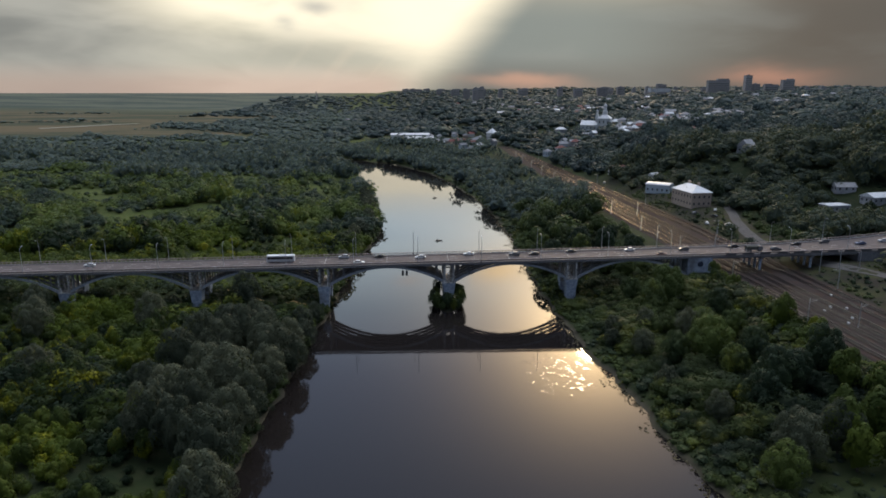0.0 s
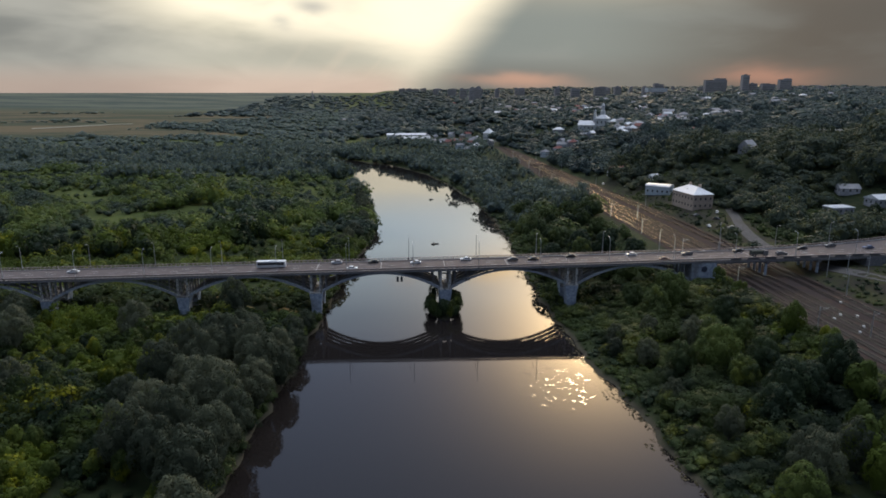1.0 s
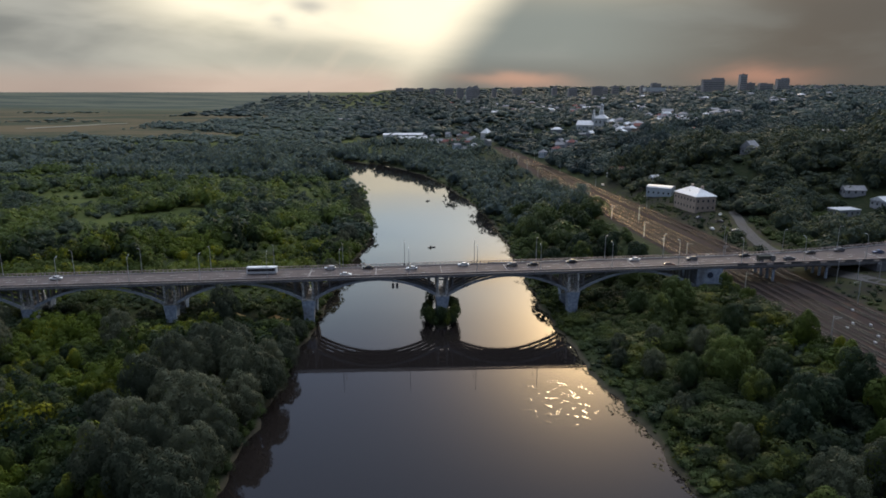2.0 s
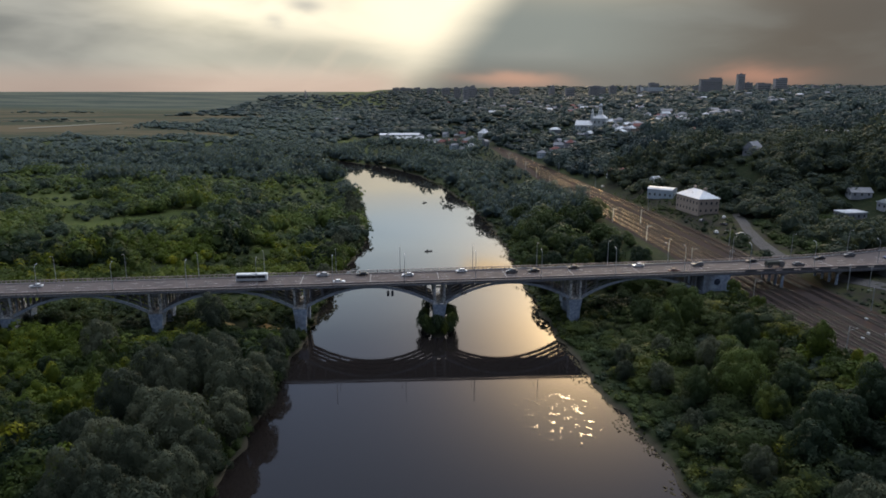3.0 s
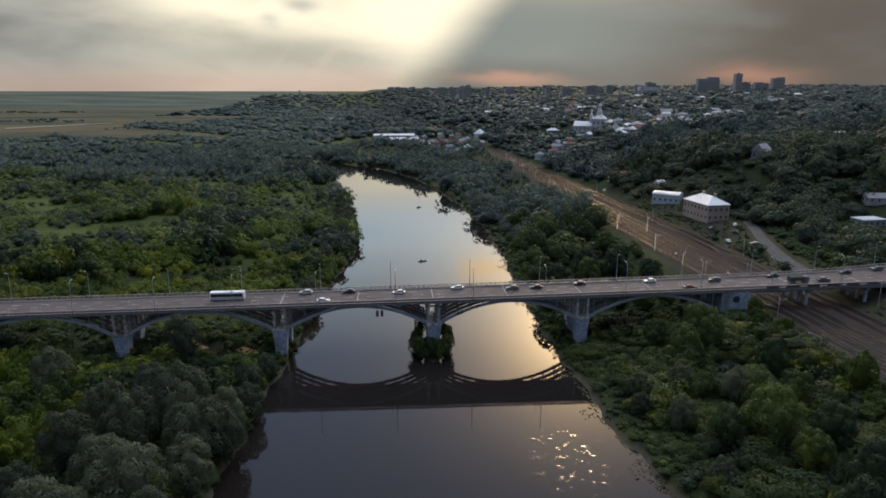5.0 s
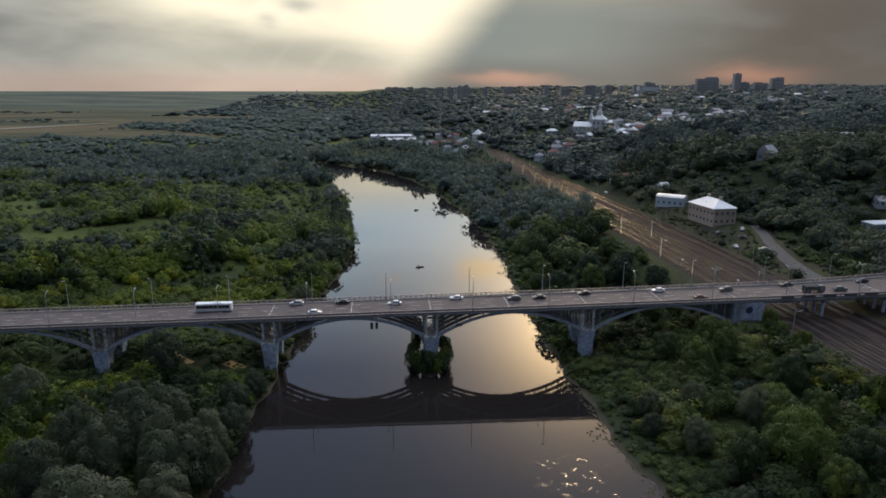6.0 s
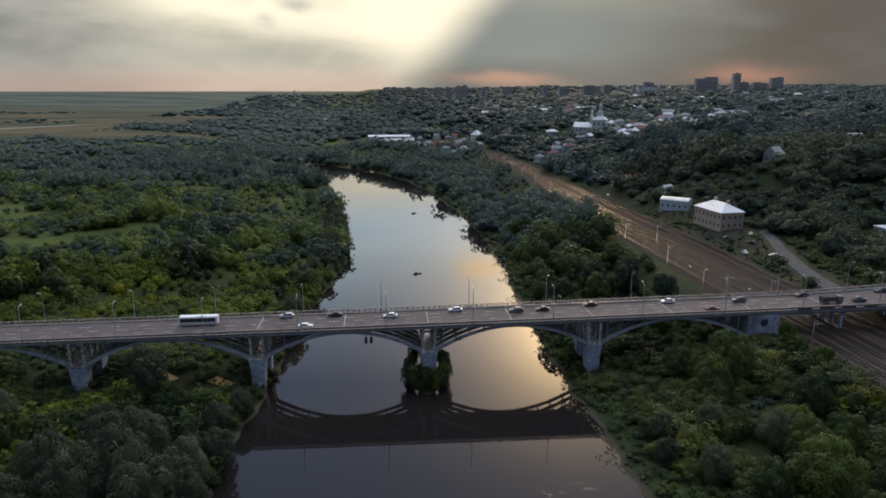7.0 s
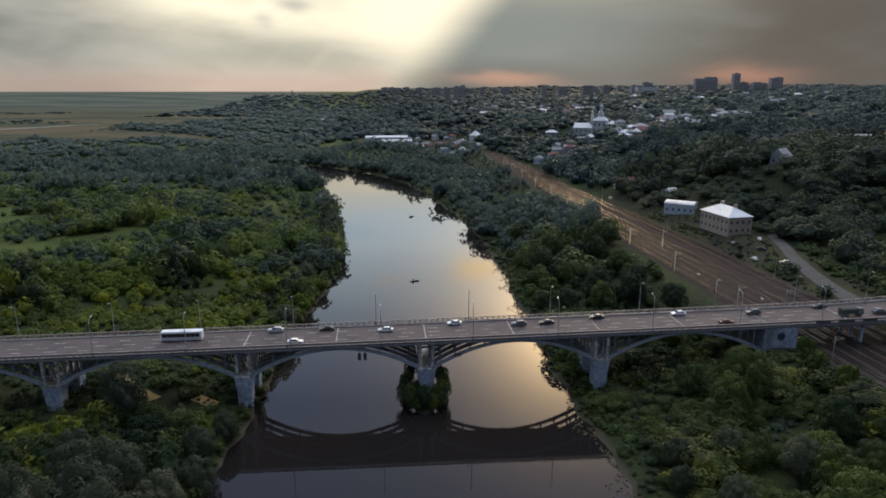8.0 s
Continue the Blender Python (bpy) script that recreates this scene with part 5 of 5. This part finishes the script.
for px, py, s, zb in ((0, 0, 1.0, 14.5), (-8, 0, 0.62, 13.0)):
    bm = bmesh.new()
    sweep(bm, [[(px + s * a * math.cos(math.pi / 4 * i), py + s * a * math.sin(math.pi / 4 * i), zb + s * h) for i in range(8)] for a, h in ((2.5, 0.0), (2.4, 4.6), (1.6, 5.0), (1.5, 8.2))])
    part("drum", bm, WHITE_WALL, ch)
    bm = bmesh.new()
    prof = [(1.5, 8.2), (1.9, 8.9), (1.7, 9.8), (0.9, 10.9), (0.3, 11.9), (0.12, 12.6), (0.08, 15.5)]
    sweep(bm, [[(px + s * a * math.cos(2 * math.pi * i / 14), py + s * a * math.sin(2 * math.pi * i / 14), zb + s * h) for i in range(14)] for a, h in prof])
    part("dome", bm, GALV, ch)
for sx in (-4.2, 0, 4.2):
    for zz in (1.5, 6.5):
        bm = bmesh.new()
        box(bm, sx - 0.6, sx + 0.6, -6.06, -5.9, zz, zz + 2.6)
        part("window", bm, GLASS, ch)
for sx in (-21, -17, -13, -9):
    bm = bmesh.new()
    box(bm, sx - 0.5, sx + 0.5, -6.06, -5.9, 0.8, 3.0)
    part("window", bm, GLASS, ch)


# ---- town on the skyline ----
def block(x, y, width, top, deep=16, label="distant grey panel apartment block", storey=3.0):
    z = ground_at(x, y)
    h = max(9.0, top - z)
    t = thing("apartment_block", label, "apartment block", "blocks on the skyline", (x, y, z), 0)
    bm = bmesh.new()
    box(bm, -width / 2, width / 2, -deep / 2, deep / 2, -6, h)
    part("wall", bm, TOWER_WALL, t)
    bm = bmesh.new()
    box(bm, -width / 2 - 0.3, width / 2 + 0.3, -deep / 2 - 0.3, deep / 2 + 0.3, h, h + 0.7)
    box(bm, -3, 3, -3, 3, h + 0.7, h + 3.2)
    part("roof", bm, GREY_ROOF, t)
    if (width * 7 + x) % 3 < 1.6:
        bm = bmesh.new()
        u = width * (0.2 if x % 2 < 1 else -0.2)
        box(bm, u - width * 0.26, u + width * 0.26, -deep * 0.4, deep * 0.4, h + 0.7, h + 3.0 + (x * 3) % 5)
        part("upper_storey", bm, TOWER_WALL, t)
    for s in range(max(2, int(h / (storey * 2)))):
        zz = 1.5 + s * storey * 2
        bm = bmesh.new()
        box(bm, -width / 2 + 1, width / 2 - 1, -deep / 2 - 0.1, -deep / 2 + 0.1, zz, zz + 1.1)
        part("window_band", bm, GLASS, t)


SKYLINE = [(1026, 1907, 72, 119), (1126, 1907, 22, 135), (1152, 1907, 26, 108), (1205, 1907, 44, 106), (1262, 1907, 40, 121), (1330, 1907, 30, 103), (1385, 1907, 34, 104),
           (790, 1907, 26, 104), (700, 1907, 40, 104), (640, 1907, 60, 102), (835, 1907, 30, 106), (560, 1907, 50, 98), (470, 2400, 70, 99), (330, 2600, 60, 97),
           (250, 3000, 70, 96), (190, 3300, 50, 98), (20, 3900, 40, 100), (60, 3900, 34, 101), (100, 3950, 46, 99), (150, 3950, 40, 101), (245, 3900, 36, 99), (330, 3900, 50, 100), (420, 3900, 44, 99), (1480, 1907, 50, 100), (1560, 1907, 60, 98)]
for bx, by, bw, bt in SKYLINE:
    block(bx, by, bw if bt > 105 or by > 3500 else bw * 0.55, bt if bt > 105 else bt - 6)
for _ in range(26):
    bx = r.uniform(150, 1900)
    block(bx, r.uniform(1950, 2500), r.uniform(10, 26), r.uniform(88, 97), 14)
house("hall", "long bright white hall on the hill crest", 745, 1690, 60, 24, 9, 0, WHITE_WALL, WHITE_ROOF, "flat", z=84, category="hall", bays=8)
t = thing("chimney_stack", "slim grey factory chimney on the plain", "chimney", "", (-474, 3500, ground_at(-474, 3500)), 0)
bm = bmesh.new()
tube(bm, [(0, 0, -2), (0, 0, 50)], [5, 3.5], 12)
part("stack", bm, TOWER_WALL, t)


# ---- vehicles ----
def wheel(parent, x, y, r=0.33):
    bm = bmesh.new()
    bmesh.ops.create_cone(bm, cap_ends=True, segments=14, radius1=r, radius2=r, depth=0.22, matrix=pose(x, y, r, 90))
    bmesh.ops.bevel(bm, geom=[e for e in bm.edges if abs(e.verts[0].co.y - e.verts[1].co.y) < 0.01], offset=0.04, segments=1, affect="EDGES")
    wh = part("wheel", bm, RUBBER, parent)
    bm = bmesh.new()
    bmesh.ops.create_cone(bm, cap_ends=True, segments=10, radius1=r * 0.6, radius2=r * 0.5, depth=0.25, matrix=pose(x, y, r, 90))
    part("rim", bm, GALV, wh)


def loft(bm, outline, halves):
    """A car-like shell: side outline points (x, z) with a half width for each."""
    l = [bm.verts.new((x, -h, z)) for (x, z), h in zip(outline, halves)]
    r_ = [bm.verts.new((x, h, z)) for (x, z), h in zip(outline, halves)]
    n = len(outline)
    for i in range(n):
        bm.faces.new((l[i], l[(i + 1) % n], r_[(i + 1) % n], r_[i]))
    bm.faces.new(l[::-1])
    bm.faces.new(r_)


def car(paint, label, kind="saloon"):
    t = thing("car", label, "car", "cars on the bridge")
    suv = kind == "suv"
    up = 0.22 if suv else 0.0
    bm = bmesh.new()
    loft(bm, [(-2.2, 0.3), (2.2, 0.3), (2.28, 0.55), (2.2, 0.78 + up), (1.1, 0.95 + up), (-1.75 if not suv else -2.1, 1.0 + up), (-2.25, 0.92 + up), (-2.3, 0.55)], [0.82, 0.82, 0.86, 0.84, 0.88, 0.88, 0.84, 0.86])
    bmesh.ops.bevel(bm, geom=bm.edges[:], offset=0.05, segments=2, affect="EDGES")
    part("body", bm, PAINTS[paint], t, smooth=False)
    back = -2.0 if suv else -1.7
    bm = bmesh.new()
    loft(bm, [(1.1, 0.94 + up), (0.35, 1.42 + up), (back + 0.6, 1.44 + up), (back, 0.98 + up)], [0.80, 0.64, 0.64, 0.80])
    part("glasshouse", bm, GLASS, t, "dark tinted windows")
    bm = bmesh.new()
    loft(bm, [(0.4, 1.40 + up), (0.2, 1.5 + up), (back + 0.75, 1.5 + up), (back + 0.5, 1.42 + up)], [0.67, 0.6, 0.6, 0.67])
    part("roof", bm, PAINTS[paint], t)
    for x in (-1.35, 1.4):
        for y in (-0.78, 0.78):
            wheel(t, x, y, 0.36 if suv else 0.32)
    for y in (-0.6, 0.6):
        bm = bmesh.new()
        box(bm, 2.18, 2.29, y - 0.2, y + 0.2, 0.58 + up, 0.74 + up)
        part("headlight", bm, WHITE_WALL, t)
        bm = bmesh.new()
        box(bm, -2.3, -2.22, y - 0.18, y + 0.18, 0.66 + up, 0.84 + up)
        part("tail_light", bm, PAINTS["red"], t)
    return t


def park(x, y, towards):
    """Place on the deck, heading along it."""
    return pose(x, y, DECK + 0.02 + grade(x), 0, 0, 0 if towards > 0 else 180)


PROTO = {}
for paint, kind, label in (("white", "saloon", "white saloon car driving on the bridge"), ("black", "saloon", "black saloon car driving on the bridge"), ("silver", "suv", "silver estate car driving on the bridge"),
                           ("grey", "suv", "dark grey off-road car driving on the bridge"), ("red", "saloon", "dark red saloon car driving on the bridge"), ("blue", "saloon", "dark blue saloon car driving on the bridge")):
    PROTO[paint] = car(paint, label, kind)
TRAFFIC = [("silver", -44.5, 4.3, -1), ("black", -29.3, 4.1, -1), ("white", -11.7, 1.0, -1), ("white", 9.4, 4.2, -1), ("grey", 28.8, 1.0, -1), ("black", 37.5, 1.4, -1), ("black", 54.1, 4.0, -1),
           ("white", 80.6, 3.9, -1), ("grey", 104.1, 1.8, -1), ("black", 128, 4.6, -1), ("black", 157.3, 5.4, -1), ("grey", 172, 8.0, -1), ("white", -37.5, -5.4, 1), ("red", 91.5, -5.4, 1), ("grey", 143.2, -3.0, 1),
           ("white", -149.2, 1.0, -1), ("blue", 186, 3.0, -1), ("silver", 199, 6.0, -1)]
used = set()
for paint, x, y, way in TRAFFIC:
    m = park(x, y, way)
    if paint not in used:
        used.add(paint)
        PROTO[paint].matrix_basis = m
    else:
        copy_thing(PROTO[paint], m)

bus = thing("bus", "dusty white city bus with a row of dark windows", "bus", "", (-70.7, 1.1, DECK + 0.02 + grade(-70.7)), 180)
bm = bmesh.new()
box(bm, -5.8, 5.8, -1.25, 1.25, 0.35, 3.0)
bmesh.ops.bevel(bm, geom=bm.edges[:], offset=0.14, segments=2, affect="EDGES")
part("body", bm, PAINTS["white"], bus)
for s in (-1, 1):
    bm = bmesh.new()
    box(bm, -5.6, 5.5, s * 1.26 - 0.02, s * 1.26 + 0.02, 0.5, 1.2)
    part("side_panel", bm, PAINTS["silver"], bus, "greyish lower panel")
    for i in range(8):
        bm = bmesh.new()
        x = -5.2 + i * 1.33
        box(bm, x, x + 1.27, s * 1.26 - 0.03, s * 1.26 + 0.03, 1.35, 2.5)
        part("window", bm, TINTED, bus)
bm = bmesh.new()
box(bm, 5.78, 5.84, -1.05, 1.05, 1.25, 2.6)
part("windscreen", bm, TINTED, bus)
for x in (-3.4, 3.6):
    for y in (-1.12, 1.12):
        wheel(bus, x, y, 0.5)
bm = bmesh.new()
box(bm, -2.5, 0.5, -0.6, 0.6, 2.98, 3.16)
bmesh.ops.bevel(bm, geom=bm.edges[:], offset=0.06, segments=1, affect="EDGES")
part("roof_unit", bm, PAINTS["white"], bus)

# flat-bed lorry on the near carriageway
lorry = thing("lorry", "dark grey-green lorry with a covered load", "lorry", "", (133.0, -3.4, DECK + 0.02 + grade(133.0)), 0)
bm = bmesh.new()
loft(bm, [(1.7, 0.6), (3.6, 0.6), (3.7, 1.5), (3.4, 2.5), (1.8, 2.6)], [1.1, 1.1, 1.12, 1.0, 1.0])
bmesh.ops.bevel(bm, geom=bm.edges[:], offset=0.06, segments=2, affect="EDGES")
cab = part("cab", bm, PAINTS["grey"], lorry)
bm = bmesh.new()
sweep(bm, [[(3.74, y, 1.55), (3.76, y, 1.6), (3.5, y, 2.35), (3.46, y, 2.3)] for y in (-0.9, 0.9)])
part("windscreen", bm, TINTED, cab)
bm = bmesh.new()
box(bm, -3.6, 1.5, -1.2, 1.2, 0.95, 1.15)
part("flat_bed", bm, DARK_STEEL, lorry)
bm = bmesh.new()
sweep(bm, [[(x, -1.15, 1.15), (x, 1.15, 1.15), (x, 1.1, 2.3 + d), (x, 0.0, 2.6 + d), (x, -1.1, 2.3 + d)] for x, d in ((-3.5, 0.0), (-1.8, 0.12), (-0.2, 0.02), (1.4, 0.1))])
part("cover", bm, surface("canvas_cover", (0.05, 0.055, 0.045), (0.085, 0.09, 0.075), 2.0, 0.85), lorry, "sagging dull green canvas")
for x in (-2.9, -1.8, 2.7):
    for y in (-1.0, 1.0):
        wheel(lorry, x, y, 0.5)

# parked things by the lane
for paint, x, y, turn in (("white", 173.5, 116.5, 60), ("grey", 160.5, 116, 30), ("white", 156, 90, 80), ("black", 165, 100, 120), ("silver", 162.8, 77.5, 160), ("white", 149.3, 264.7, 80), ("black", 226, 100, 20), ("silver", 232, 87, 100)):
    copy_thing(PROTO[paint], pose(x, y, ground_at(x, y) + 0.1, 0, 0, turn))["label"] = paint + " car parked on the dusty ground by the lane"

# ---- boats and the island at the middle pier ----
for x, y, turn in ((2.9, 118.3, 10), (9.2, 282.3, 40)):
    t = thing("rowing_boat", "small dark rowing boat on the river", "boat", "boats", (x, y, 0.0), turn)
    bm = bmesh.new()
    loft(bm, [(-2.2, 0.42), (-2.0, -0.15), (1.6, -0.15), (2.5, 0.5)], [0.62, 0.45, 0.4, 0.08])
    part("hull", bm, DARK_STEEL, t)
    bm = bmesh.new()
    box(bm, -0.9, -0.5, -0.6, 0.6, 0.3, 0.5)
    box(bm, 0.6, 0.95, -0.5, 0.5, 0.3, 0.5)
    box(bm, -1.0, -0.4, -0.3, 0.3, 0.5, 1.1)
    part("seat", bm, BARK, t)
bm = bmesh.new()
rr = np.random.default_rng(3)
secs = []
for z, s in ((-3.5, 1.25), (-0.3, 1.05), (0.5, 0.92), (1.0, 0.6), (1.2, 0.1)):
    secs.append([(-0.8 + 5.6 * s * math.cos(a) * (1 + 0.1 * math.sin(3 * a)), -3.5 + 11.5 * s * math.sin(a) * (1 + 0.08 * math.cos(4 * a)), z) for a in np.linspace(0, 2 * math.pi, 20, endpoint=False)])
sweep(bm, secs)
isle = mesh_ob("islet", bm, GROUND, smooth=True)
tagged(isle, "small overgrown islet round the middle pier", "islet", kind="structure")
for x, y, s, v in ((-4.9, -10.6, 0.66, 0), (3.4, -10.8, 0.62, 1), (-0.8, -13.6, 0.56, 2), (-5.2, -7.6, 0.5, 2), (4.2, -7.0, 0.5, 3), (-4.2, -12.8, 0.46, 3), (2.6, -13.0, 0.46, 0), (-4.6, 0, 0.5, 1), (4.2, 1, 0.5, 2), (-3.4, 6, 0.5, 3), (2.6, 6.5, 0.5, 1), (-2.8, -14.6, 0.34, 1), (1.2, -14.8, 0.34, 3)):
    crown, stem = SHAPES["tree"][v]
    t = thing("shrub", "dark green shrub on the islet by the pier", "shrub", "islet shrubs", (x * 1.2, y, 0.5), 37 * v)
    t.scale = (s * 0.95, s, s * (0.85 + 0.17 * v))
    for nm, me in (("crown", crown), ("trunk", stem)):
        o = new(nm, me)
        o.parent = t

# floating weed along the right shore
out = []
for yy in np.arange(-150, 240, 0.45):
    for _ in range(2):
        cx = np.interp(yy, RIVER[:, 1][:10], RIVER[:, 0][:10]) + np.interp(yy, RIVER[:, 1][:10], RIVER[:, 2][:10])
        clump = math.sin(yy / 5.1) + math.sin(yy / 2.3 + 1) + 0.6
        if clump < 0 and rr.random() > 0.25:
            continue
        x = cx - rr.uniform(0.0, 6.0 if clump > 1.7 else 3.4 if clump > 0.8 else 1.6)
        s = rr.uniform(0.18, 0.45)
        a = rr.uniform(0, 6.28)
        c_, s_ = math.cos(a) * s, math.sin(a) * s
        out.append([(x - c_, yy - s_, 0.03), (x + s_, yy - c_, 0.03), (x + c_, yy + s_, 0.08 + 0.3 * rr.random()), (x - s_, yy + c_, 0.05)])
weed = new("floating_weed", quads_mesh("floating_weed", np.array(out), REED))
tagged(weed, "patches of floating weed and reeds along the shore", "reeds", kind="stuff")
